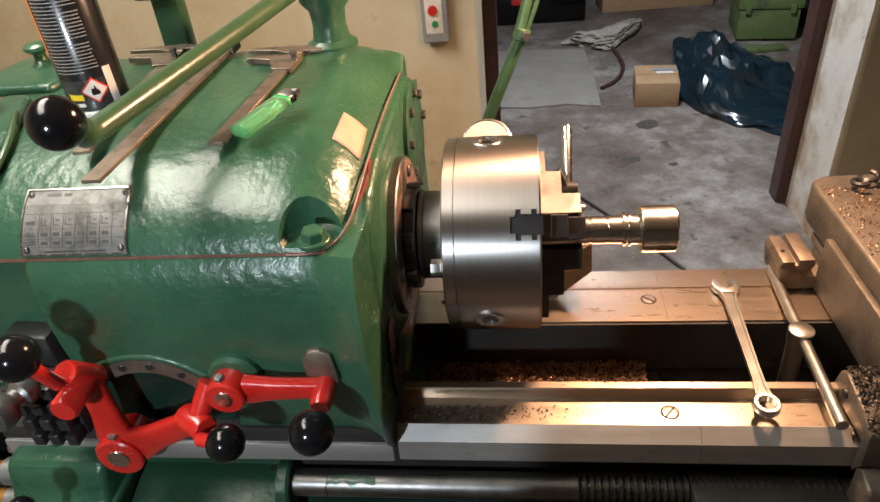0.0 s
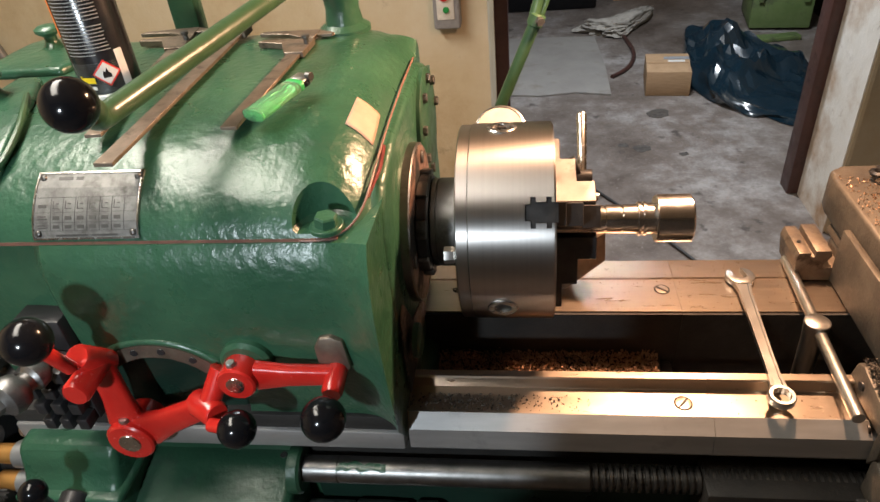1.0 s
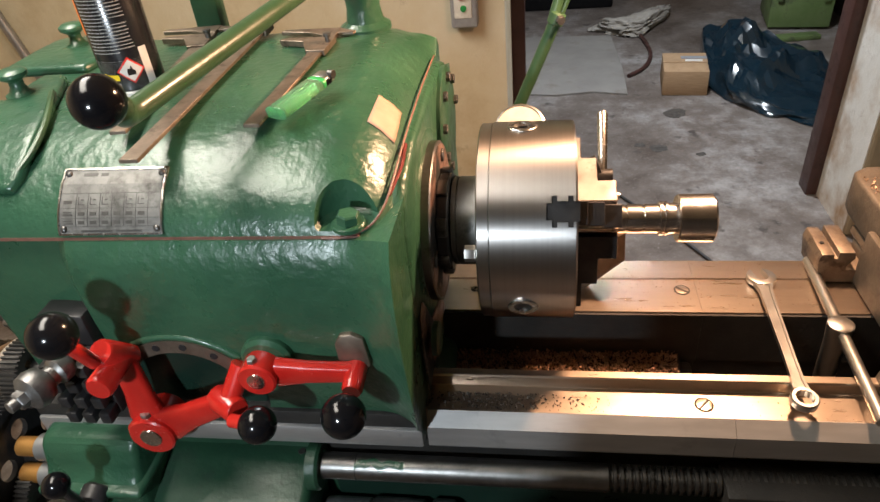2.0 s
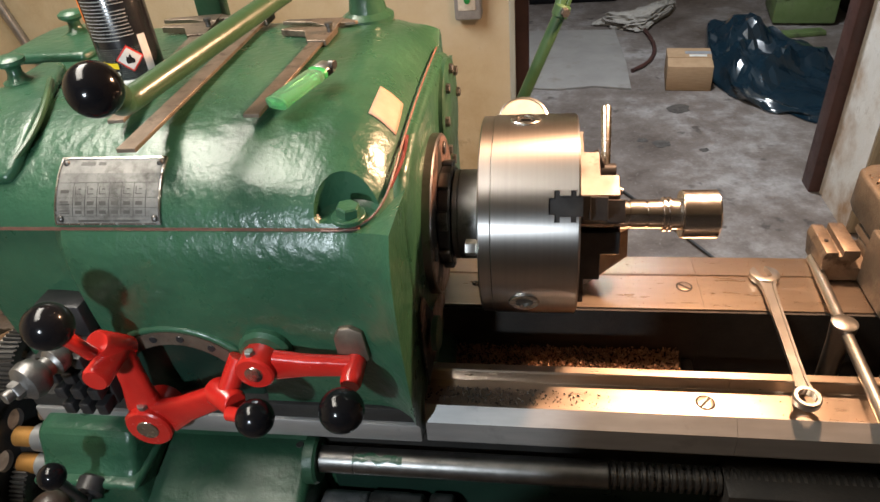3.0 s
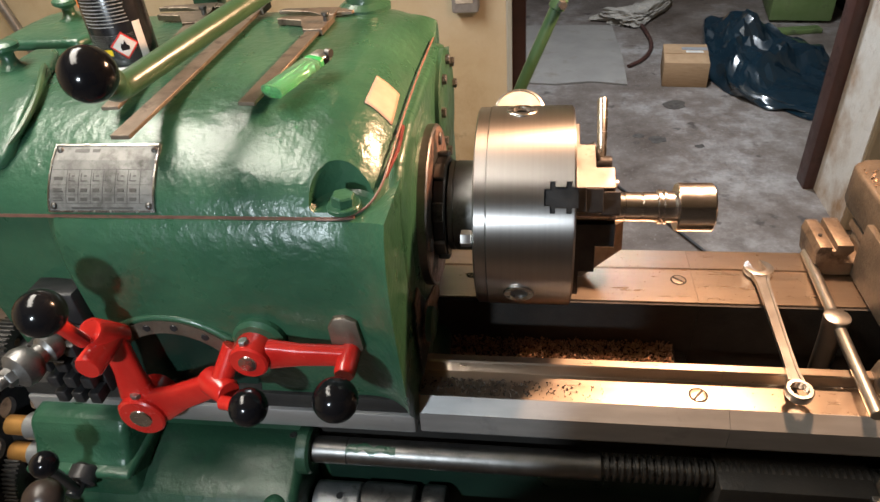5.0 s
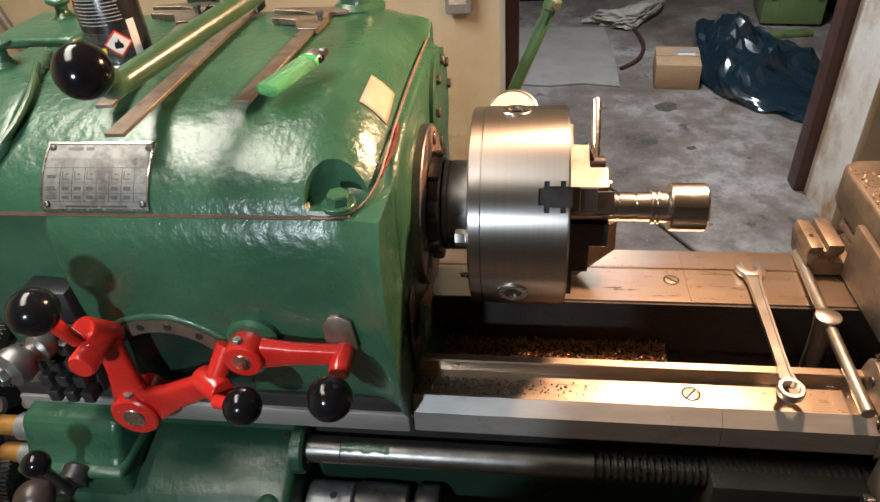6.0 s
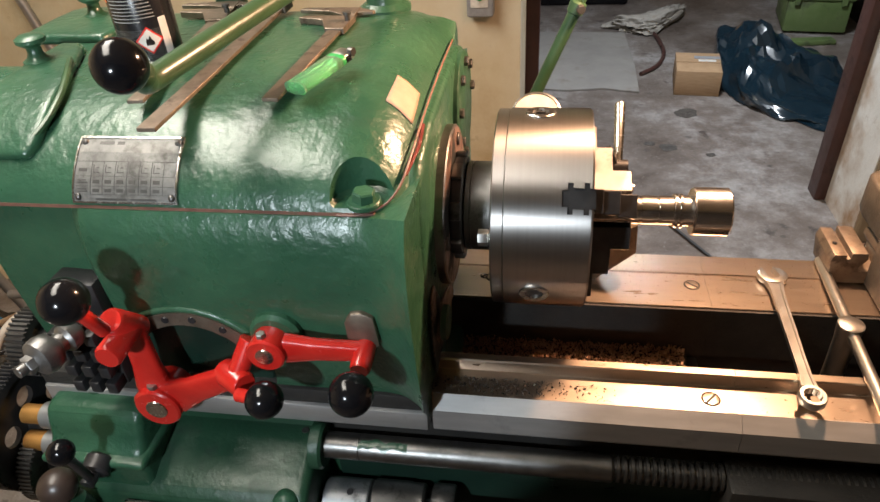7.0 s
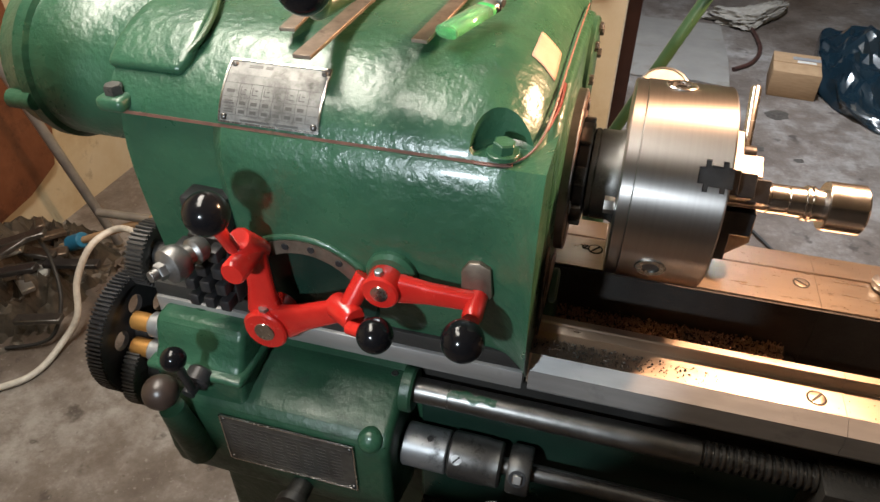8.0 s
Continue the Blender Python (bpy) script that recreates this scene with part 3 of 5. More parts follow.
# plates
def riveted_plate(name, corner, across, up, mat, label, rows, title, rim=0.004):
    """A thin etched plate: corner, vectors along its width and height, ruled and printed rows."""
    o, u, v = Vector(corner), Vector(across), Vector(up)
    n = u.cross(v).normalized()
    w, h = u.length, v.length
    uu, vv = u.normalized(), v.normalized()
    m = Matrix((( uu.x, vv.x, n.x, o.x), (uu.y, vv.y, n.y, o.y), (uu.z, vv.z, n.z, o.z), (0, 0, 0, 1)))
    ob = part(name, bm_box(0, w, 0, h, 0, 0.0016, 0.0005, 1, m), mat, lathe, label, 0)
    frame_bm = merge(*[bm_box(a, b, c, d, 0.0012, 0.0026, 0, 1, m) for a, b, c, d in ((0, w, 0, 0.0018), (0, w, h - 0.0018, h), (0, 0.0018, 0, h), (w - 0.0018, w, 0, h))])
    part("raised_border", frame_bm, STEEL, ob, "", 0)
    for a, b in ((0.006, 0.006), (w - 0.006, 0.006), (0.006, h - 0.006), (w - 0.006, h - 0.006)):
        part("rivet", bm_lathe([(0, 0.0034), (0.001, 0.0032), (0.0022, 0.002), (0.0026, 0)], m @ Vector((a, b, 0.0014)), n, 14), DARK_STEEL, ob)
    bars = []
    for kind, a, b, c, d in rows:
        a, b, c, d = a * w, b * w, c * h, d * h
        bars.append(bm_box(a, b, c, d, 0.0014, 0.0019, 0, 1, m))
    part("printing", merge(*bars), INK, ob, title, 0)
    return ob, m


def gauge_rows():
    rows = []
    for y in (0.12, 0.24, 0.38, 0.60):
        rows.append(("rule", 0.03, 0.97, y, y + 0.006))
    for i in range(7):
        x = 0.17 + i * 0.115
        rows.append(("rule", x, x + 0.004, 0.12, 0.60))
    for j, y in enumerate((0.155, 0.28)):
        for i in range(6):
            x = 0.195 + i * 0.115
            rows.append(("bar", x, x + 0.062, y, y + 0.05))
        rows.append(("bar", 0.05, 0.14, y, y + 0.018))
        rows.append(("bar", 0.05, 0.13, y + 0.035, y + 0.053))
    rows += [("bar", 0.05, 0.13, 0.45, 0.50), ("bar", 0.22, 0.52, 0.045, 0.075), ("bar", 0.56, 0.80, 0.045, 0.075), ("bar", 0.2, 0.34, 0.87, 0.92), ("bar", 0.37, 0.44, 0.87, 0.92)]
    for i in range(6):
        x = 0.19 + i * 0.115
        rows += [("bar", x, x + 0.006, 0.43, 0.55), ("bar", x, x + 0.06, 0.43, 0.445), ("bar", x + 0.03, x + 0.055, 0.50, 0.515)]
    return rows


speed_plate = riveted_plate("speed_plate", (-0.4515, -0.1305, 1.1985), (0.1095, 0.001, 0.0), (0.0, 0.0455, 0.049), PLATE, "worn aluminium speed chart plate with rivets", gauge_rows(), "etched speed chart, mostly worn away")



def on_cover(w):
    """A place on the cover's curved front, w metres up along it from the seam, and its outward normal."""
    for (a, b) in zip(UPPER, UPPER[1:]):
        a, b = Vector(a), Vector(b)
        if w <= (b - a).length:
            d = (b - a).normalized()
            return a + d * w, Vector((-d.y, d.x))
        w -= (b - a).length


# bend the plate on to the curved cover
o_, v_ = Vector((-0.4515, -0.1305, 1.1985)), Vector((0.0, 0.0455, 0.049)).normalized()
n_ = Vector((1, 0, 0)).cross(v_)
for ob in (speed_plate[0], *speed_plate[0].children):
    bmp = bmesh.new()
    bmp.from_mesh(ob.data)
    if not ob.name.startswith("rivet"):
        for k in range(1, 12):
            bmesh.ops.bisect_plane(bmp, geom=bmp.verts[:] + bmp.edges[:] + bmp.faces[:], plane_co=o_ + v_ * (0.0669 * k / 12), plane_no=v_)
    for v in bmp.verts:
        q = v.co - o_
        (yy, zz), (ny, nz) = on_cover(min(max(q.dot(v_), 0) + 0.003, 0.2))
        h = q.dot(n_) + 0.0006
        v.co = Vector((o_.x + q.x, yy + ny * h, zz + nz * h))
    bmp.to_mesh(ob.data)
    bmp.free()

# worn greasy end of the casting beside the spindle
part("greasy_end", bm_prism([(-0.100, 0.962), (-0.104, 1.02), (-0.100, 1.07), (-0.078, 1.075), (-0.04, 1.02), (0.03, 0.995), (0.05, 0.962)], "x", -0.1120, -0.1100, 0.0008), COPPER_GREASE, body, "worn coppery greasy casting end")

# spindle nose
part("spindle_boss", bm_lathe([(0, 0.124), (0.010, 0.121), (0.017, 0.114), (0.021, 0.104), (0.022, 0.09), (0.022, 0)], (-0.132, CY, CZ), (1, 0, 0), 72), GREEN, body, "rounded green boss round the spindle")
nose = part("spindle_flange", bm_lathe([(0, 0.085), (0, 0.0925), (0.0015, 0.094), (0.0105, 0.094), (0.012, 0.0925), (0.012, 0.0905)], (-0.112, CY, CZ), (1, 0, 0), 80), FLANGE_STEEL, lathe, "dark steel spindle bearing flange")
part("flange_face", bm_lathe([(0, 0.091), (0.0005, 0.0905), (0.0005, 0)], (-0.1003, CY, CZ), (1, 0, 0), 72), COPPER_GREASE, nose, "greasy coppery flange face")
for a in (62, 182, 302):
    part("cap_screw", bm_lathe([(0, 0.0075), (0.002, 0.0075), (0.003, 0.0065), (0.003, 0)], (-0.100, CY + 0.077 * math.cos(radians(a)), CZ + 0.077 * math.sin(radians(a))), (1, 0, 0), 20), DARK_STEEL, nose)
ring = part("bayonet_ring", bm_lathe([(0, 0.040), (0, 0.056), (0.002, 0.058), (0.012, 0.058), (0.014, 0.056), (0.014, 0.040)], (-0.100, CY, CZ), (1, 0, 0), 60), BLACK_STEEL, lathe, "blackened bayonet ring with clamping nuts")
for a in range(20, 380, 45):
    mm = Matrix.Translation((-0.0925, CY + 0.0595 * math.cos(radians(a)), CZ + 0.0595 * math.sin(radians(a)))) @ Euler((radians(a), 0, 0)).to_matrix().to_4x4()
    part("clamp_nut", bm_box(-0.007, 0.006, -0.0035, 0.0035, -0.0105, 0.0105, 0.002, 2, mm), DARK_STEEL, ring)

# ---- red levers ----
def red_lever(hub, hub_r, knee, stem, ball, ball_r, label, wall_y=-0.135, screw=(0, 0.02), worn=False):
    h, k, s, b = Vector(hub), Vector(knee), Vector(stem), Vector(ball)
    ob = part("lever", bm_lathe([(0, 0), (0, hub_r - 0.002), (0.002, hub_r), (0.024, hub_r), (0.030, hub_r * 0.8), (-wall_y * 0 + (wall_y - h.y), hub_r * 0.72)], h, (0, 1, 0), 40), RED, lathe, label)
    side = Vector((k.z - h.z, 0, -(k.x - h.x))).normalized()
    bm = bmesh.new()
    ends = []
    for p, w, t in ((h + (k - h) * 0.18, hub_r * 0.86, 0.0085), (h + (k - h) * 0.5, hub_r * 0.62, 0.0075), (k, hub_r * 0.52, 0.008)):
        ring = []
        for i in range(16):
            a = 2 * math.pi * i / 16
            ca, sa = math.cos(a), math.sin(a)
            ring.append(bm.verts.new(p + Vector((0, 0.014, 0)) + side * (w * math.copysign(abs(ca) ** 0.6, ca)) + Vector((0, t * math.copysign(abs(sa) ** 0.6, sa), 0))))
        ends.append(ring)
    for a, c in zip(ends, ends[1:]):
        for i in range(16):
            bm.faces.new((a[i], a[(i + 1) % 16], c[(i + 1) % 16], c[i]))
    bm.faces.new(ends[0][::-1])
    bm.faces.new(ends[-1])
    part("arm", bm, RED, ob)
    r = hub_r * 0.56
    d = (s - k).normalized()
    part("elbow", merge(bm_lathe([(-0.016, 0), (-0.016, r * 0.8), (-0.013, r), ((s - k).length, r * 0.95), ((s - k).length + 0.003, r * 0.8), ((s - k).length + 0.003, 0)], k + Vector((0, 0.014, 0)), d, 28)), RED, ob)
    part("stem", bm_rod(s, s + (b - s) * 0.8, r * 0.5), RED, ob)
    part("ball_knob", bm_ball(b, ball_r), BLACK, ob, "glossy black ball knob")
    part("shaft_end", bm_lathe([(0.001, hub_r * 0.5), (-0.0015, hub_r * 0.46), (-0.0015, 0)], h, (0, 1, 0), 24), STEEL, ob, "bare steel shaft end")
    part("set_screw", bm_hex((h.x + screw[0] * hub_r, h.y + 0.008, h.z + hub_r * 0.94), (0, 0, 1), 0.009, 0.006), SATIN, ob)
    return ob


red_lever((-0.271, -0.176, 1.051), 0.0205, (-0.172, -0.168, 1.046), (-0.172, -0.190, 1.043), (-0.173, -0.209, 1.042), 0.0222, "red enamelled speed lever with black ball knob", screw=(-0.1, 0))
red_lever((-0.416, -0.182, 0.965), 0.0255, (-0.418, -0.178, 1.072), (-0.417, -0.200, 1.098), (-0.415, -0.229, 1.160), 0.0218, "red enamelled cranked lever with black ball knob")
red_lever((-0.413, -0.184, 0.965), 0.0265, (-0.318, -0.184, 1.012), (-0.300, -0.196, 1.014), (-0.266, -0.207, 1.022), 0.0195, "red enamelled cranked lever with black ball knob")
low_elbow = bm_lathe([(0, 0), (0, 0.012), (0.003, 0.014), (0.045, 0.013), (0.048, 0.010), (0.048, 0)], (-0.417, -0.212, 1.072), (0, 1, 0), 28)
part("cross_pin", low_elbow, RED, lathe, "red lever cross pin")
part("cross_pin", bm_rod((-0.312, -0.172, 1.014), (-0.296, -0.150, 1.05), 0.0115), RED, lathe, "red lever cross pin")

# ---- black change gate under the headstock's left end ----
gate = part("gear_gate", merge(bm_box(-0.510, -0.456, -0.150, -0.118, 1.07, 1.112, 0.004), bm_box(-0.505, -0.455, -0.16, -0.118, 0.975, 1.07, 0.004)), BLACK_STEEL, lathe, "blackened steel gear gate")
for i in range(3):
    for j in range(4):
        part("tooth_block", bm_box(-0.51 + 0.02 * i, -0.497 + 0.02 * i, -0.178, -0.158, 0.978 + 0.024 * j, 0.994 + 0.024 * j, 0.002), BLACK_STEEL, gate)
part("clamp_roller", bm_lathe([(0, 0), (0, 0.010), (0.006, 0.014), (0.016, 0.015), (0.02, 0.011), (0.026, 0.011), (0.031, 0.018), (0.04, 0.0205), (0.049, 0.019), (0.054, 0.011), (0.054, 0)], (-0.468, -0.178, 1.075), (-0.28, -0.93, 0.05), 36), ROLLER, gate, "dull grey steel roller")
part("clamp_nut", merge(bm_hex((-0.4825, -0.228, 1.078), (-0.28, -0.93, 0.05), 0.017, 0.010), bm_rod((-0.4825, -0.228, 1.078), (-0.488, -0.2455, 1.079), 0.006)), ROLLER, gate)

# ---- green lever with black ball over the headstock ----
swing = part("clutch_lever", bm_tube([(-0.308, -0.178, 1.353), (-0.312, -0.164, 1.339), (-0.318, -0.145, 1.332), (-0.312, -0.11, 1.333), (-0.276, 0.05, 1.342), (-0.250, 0.17, 1.349), (-0.236, 0.24, 1.353)], 0.0094, 20, 6, 0.0115), LEVER_GREEN, lathe, "green enamelled clutch lever with black ball")
part("ball_knob", bm_ball((-0.307, -0.193, 1.362), 0.0207), BLACK, swing, "glossy black ball knob")
part("lever_socket", bm_lathe([(0, 0.009), (0.008, 0.011), (0.012, 0.0125), (0.018, 0.0125), (0.022, 0.009)], (-0.306, -0.184, 1.357), (-0.15, 0.75, -0.62), 24), LEVER_GREEN, swing)
part("column", bm_lathe([(0, 0.034), (0.006, 0.034), (0.012, 0.025), (0.03, 0.022), (0.05, 0.024), (0.062, 0.034), (0.085, 0.036), (0.11, 0.034), (0.115, 0)], (-0.215, 0.262, 1.266), (0, 0, 1), 36), GREEN, lathe, "green column of the clutch lever")
part("rear_bracket", merge(bm_box(-0.475, -0.435, 0.30, 0.33, 1.2, 1.42, 0.006), bm_box(-0.49, -0.43, 0.285, 0.335, 1.335, 1.36, 0.005)), GREEN, lathe, "green rear bracket")

# ---- motor behind the left end ----
motor = part("motor", bm_lathe([(0, 0), (0, 0.085), (0.008, 0.098), (0.03, 0.102), (0.034, 0.106), (0.048, 0.106), (0.052, 0.100), (0.12, 0.100), (0.125, 0.097), (0.215, 0.097), (0.22, 0.08)], (-0.80, 0.04, 1.17), (1, 0, 0), 56), GREEN, lathe, "green cylindrical drive housing")
for a in (70, 190, 310):
    part("lug", bm_rod((-0.79, 0.04 + 0.104 * math.cos(radians(a)), 1.17 + 0.104 * math.sin(radians(a))), (-0.755, 0.04 + 0.104 * math.cos(radians(a)), 1.17 + 0.104 * math.sin(radians(a))), 0.012), GREEN, motor)

# ---- bed ----
bed_groups = (("near the headstock", -0.116, 0.2183), ("under the carriage", 0.2187, 1.3))
for where, xa, xb in bed_groups:
    rear = part("rear_way", bm_prism([(0.056, 0.95), (0.122, 0.95), (0.1235, 0.9485), (0.125, 0.951), (0.164, 0.951), (0.166, 0.949), (0.166, 0.90), (0.10, 0.895), (0.10, 0.88), (0.056, 0.90)], "x", xa, xb), BED, lathe, "flat steel rear bed way with scratches", 25)
    front = part("front_way", bm_prism([(-0.064, 0.90), (-0.064, 0.962), (-0.066, 0.9645), (-0.0755, 0.9645), (-0.0772, 0.963), (-0.0785, 0.9505), (-0.0795, 0.95), (-0.117, 0.95), (-0.117, 0.90)], "x", xa, xb), BED, lathe, "steel front bed way with raised prism rail", 25)
    part("way_side", bm_prism([(-0.1172, 0.951), (-0.1195, 0.9525), (-0.135, 0.940), (-0.1365, 0.912), (-0.132, 0.905), (-0.1172, 0.905)], "x", xa + (0.004 if xa < 0 else 0), xb), BED_SIDE, lathe, "milled grey bed side", 25)
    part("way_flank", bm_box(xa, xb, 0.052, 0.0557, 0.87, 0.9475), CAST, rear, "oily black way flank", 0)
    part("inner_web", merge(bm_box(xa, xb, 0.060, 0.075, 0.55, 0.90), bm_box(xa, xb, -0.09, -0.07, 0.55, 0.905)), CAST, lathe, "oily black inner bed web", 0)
part("bed_lip", bm_box(-0.60, -0.118, -0.136, -0.10, 0.905, 0.934, 0.003), BED_SIDE, lathe, "milled steel lip under the headstock")
part("bed_foot", bm_box(-0.60, -0.118, -0.132, 0.29, 0.934, 0.956, 0.002), CAST, lathe, "black sealed joint under the headstock")
part("cross_rib", bm_box(0.197, 0.213, -0.07, 0.055, 0.6, 0.865, 0.004), CAST, lathe)
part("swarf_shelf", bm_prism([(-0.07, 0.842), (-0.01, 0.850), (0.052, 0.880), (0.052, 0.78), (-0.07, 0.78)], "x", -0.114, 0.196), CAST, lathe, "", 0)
# Shade below the bed edge is painted into the green here.
part("bed_apron", bm_box(-0.25, 1.3, -0.108, -0.095, 0.45, 0.86, 0.003), GREEN_BLACK, lathe, "green bed side, darkened by painted shade")
part("pedestal", bm_box(-0.62, -0.1, -0.10, 0.26, 0.0, 0.905, 0.02, 3), GREEN_DARK, lathe, "green lathe pedestal")
part("pedestal", bm_box(0.95, 1.3, -0.10, 0.2, 0.0, 0.9, 0.02, 3), GREEN_DARK, lathe, "green lathe pedestal")
# Added black strip that stands in for the shade under the bed edge.
part("bed_soffit", bm_box(-0.25, 1.3, -0.112, -0.095, 0.86, 0.9045), CAST, lathe, "underside of the bed, painted black for shade", 0)
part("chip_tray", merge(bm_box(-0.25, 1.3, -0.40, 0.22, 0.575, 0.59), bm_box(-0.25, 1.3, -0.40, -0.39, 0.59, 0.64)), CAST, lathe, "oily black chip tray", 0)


def slotted_screw(x, y, z=0.9502, r=0.0088, turn=50):
    ob = part("slotted_screw", cut(bm_lathe([(-0.004, 0.0), (-0.004, r), (0.0004, r), (0.0006, r - 0.0006), (0.0006, 0)], (x, y, z), (0, 0, 1), 28),
                                   bm_box(-r * 1.1, r * 1.1, -0.0015, 0.0015, -0.0022, 0.002, m=pose(x, y, z, 0, 0, turn))), BED, lathe)
    part("screw_gap", bm_lathe([(0.0002, r + 0.0016), (0.0008, r + 0.0004), (0.0008, r - 0.0006)], (x, y, z), (0, 0, 1), 28), CAST, ob)
    # Black bar just proud of the head paints the slot's shade.
    part("slot_floor", bm_box(-r * 0.96, r * 0.96, -0.00145, 0.00145, -0.0012, 0.0009, m=pose(x, y, z, 0, 0, turn)), CAST, ob)
    return ob


for x, y in ((0.200, 0.100), (0.191, -0.0985), (-0.062, 0.098), (-0.075, 0.10)):
    slotted_screw(x, y, r=0.0088 if x != -0.075 else 0.004, turn=-38 if x == 0.2 else 50)

# ---- feed gearbox ----
GX0, GX1 = -0.60, -0.265
gb = part("feed_gearbox", bm_prism([(-0.195, 0.66), (-0.200, 0.70), (-0.200, 0.805), (-0.192, 0.822), (-0.175, 0.831), (-0.112, 0.852), (-0.095, 0.852), (-0.095, 0.62)], "x", GX0, GX1, 0.012, 4), GREEN_DARK, lathe, "green enamelled feed gearbox")
part("selector_housing", bm_prism([(-0.188, 0.80), (-0.190, 0.868), (-0.176, 0.884), (-0.165, 0.918), (-0.155, 0.926), (-0.10, 0.926), (-0.095, 0.80)], "x", -0.588, -0.462, 0.010, 4), GREEN, lathe, "green gearbox selector housing")
part("housing_flange", bm_box(-0.592, -0.456, -0.197, -0.10, 0.862, 0.874, 0.005, 3), GREEN, lathe)
part("filler_plug", bm_lathe([(0, 0.013), (0.002, 0.013), (0.002, 0.010), (0.003, 0.010), (0.003, 0)], (-0.535, -0.125, 0.9255), (0, 0, 1), 24), GREEN_DARK, lathe)
trows = [("rule", 0.03, 0.97, 0.86, 0.87), ("rule", 0.03, 0.97, 0.10, 0.11)] + [("bar", 0.05 + 0.11 * i, 0.05 + 0.11 * i + 0.08, 0.16 + 0.075 * j, 0.18 + 0.075 * j) for i in range(8) for j in range(9)]
riveted_plate("thread_chart", (-0.497, -0.2012, 0.718), (0.188, 0, 0), (0, 0, 0.092), PLATE_DARK, "tarnished thread chart plate with rivets", trows, "thread chart, too worn to read")
sel = part("selector_handle", merge(bm_rod((-0.515, -0.186, 0.872), (-0.515, -0.207, 0.866), 0.0165, 0.003), bm_rod((-0.515, -0.205, 0.868), (-0.516, -0.222, 0.864), 0.0085), bm_rod((-0.514, -0.214, 0.866), (-0.499, -0.240, 0.950), 0.0052)), BLACK_STEEL, lathe, "black steel gear selector with ball knob")
part("ball_knob", bm_ball((-0.498, -0.242, 0.954), 0.0145), BLACK, sel, "small glossy black ball knob")
sw = part("tumbler_handle", bm_tube([(-0.54, -0.205, 0.72), (-0.545, -0.215, 0.78), (-0.548, -0.222, 0.83)], 0.021, 20, 5, 0.016), GREEN_DARK, lathe, "dark green tumbler handle with worn knob")
part("worn_knob", bm_ball((-0.552, -0.226, 0.862), 0.0225), BLACK_WORN, sw, "worn brown-black ball knob")
part("feed_knob", merge(bm_lathe([(0, 0.016), (0.03, 0.016), (0.033, 0.022), (0.045, 0.022), (0.048, 0.013), (0.075, 0.012), (0.078, 0.009), (0.078, 0)], (-0.395, -0.195, 0.69), (0, -1, 0.1), 32)), DARK_STEEL, lathe, "dark steel feed selector knob")
part("cast_boss", bm_lathe([(-0.012, 0.017), (0, 0.0165), (0.006, 0.0145), (0.010, 0.010), (0.0115, 0)], (-0.290, -0.192, 0.818), (0.1, -0.86, 0.5), 28), GREEN, gb, "rounded green casting boss")

# change gears on the left
def gear(name, c, r, x0, x1, teeth, mat, hole_r, hole_at, holes, label):
    bm, pts = bmesh.new(), []
    for i in range(teeth):
        for f, rr in ((0.0, r - 0.004), (0.25, r - 0.004), (0.4, r), (0.75, r), (0.9, r - 0.004)):
            a = 2 * math.pi * (i + f) / teeth
            pts.append((c[0] + rr * math.cos(a), c[1] + rr * math.sin(a)))
    body_bm = bm_prism(pts, "x", x0, x1)
    cutters = [bm_rod((x0 - 0.01, c[0] + hole_at * math.cos(2 * math.pi * i / holes + 0.3), c[1] + hole_at * math.sin(2 * math.pi * i / holes + 0.3)),
                      (x1 + 0.01, c[0] + hole_at * math.cos(2 * math.pi * i / holes + 0.3), c[1] + hole_at * math.sin(2 * math.pi * i / holes + 0.3)), hole_r, seg=24) for i in range(holes)]
    cutters.append(bm_lathe([(0, 0), (0, r - 0.014), (0.008, r - 0.014), (0.008, 0)], (x1 - 0.005, *c), (1, 0, 0), 48))
    cutters.append(bm_lathe([(0, 0), (0, r - 0.014), (0.013, r - 0.014), (0.013, 0)], (x0 - 0.003, *c), (1, 0, 0), 48))
    ob = part(name, cut(body_bm, *cutters), mat, lathe, label, 30)
    part("gear_hub", bm_rod((x0 - 0.005, *c), (x1 + 0.012, *c), 0.018), DARK_STEEL, ob)
    return ob


gear("change_gear", (-0.136, 0.866), 0.089, -0.655, -0.633, 96, BLACK_STEEL, 0.0135, 0.043, 5, "large black change gear with round holes")
gear("change_gear", (-0.155, 0.815), 0.055, -0.635, -0.615, 60, DARK_STEEL, 0.006, 0.028, 4, "small steel change gear")
gear("change_gear", (-0.09, 0.965), 0.045, -0.635, -0.61, 44, DARK_STEEL, 0.005, 0.022, 4, "small steel change gear")
for y, z in ((-0.15, 0.895), (-0.165, 0.862)):
    part("bush", bm_rod((-0.632, y, z), (-0.604, y, z), 0.0125), BRASS, lathe, "orange bronze bush")
    part("bush_nut", bm_rod((-0.606, y, z), (-0.585, y, z), 0.017, 0.004), ZINC, lathe)

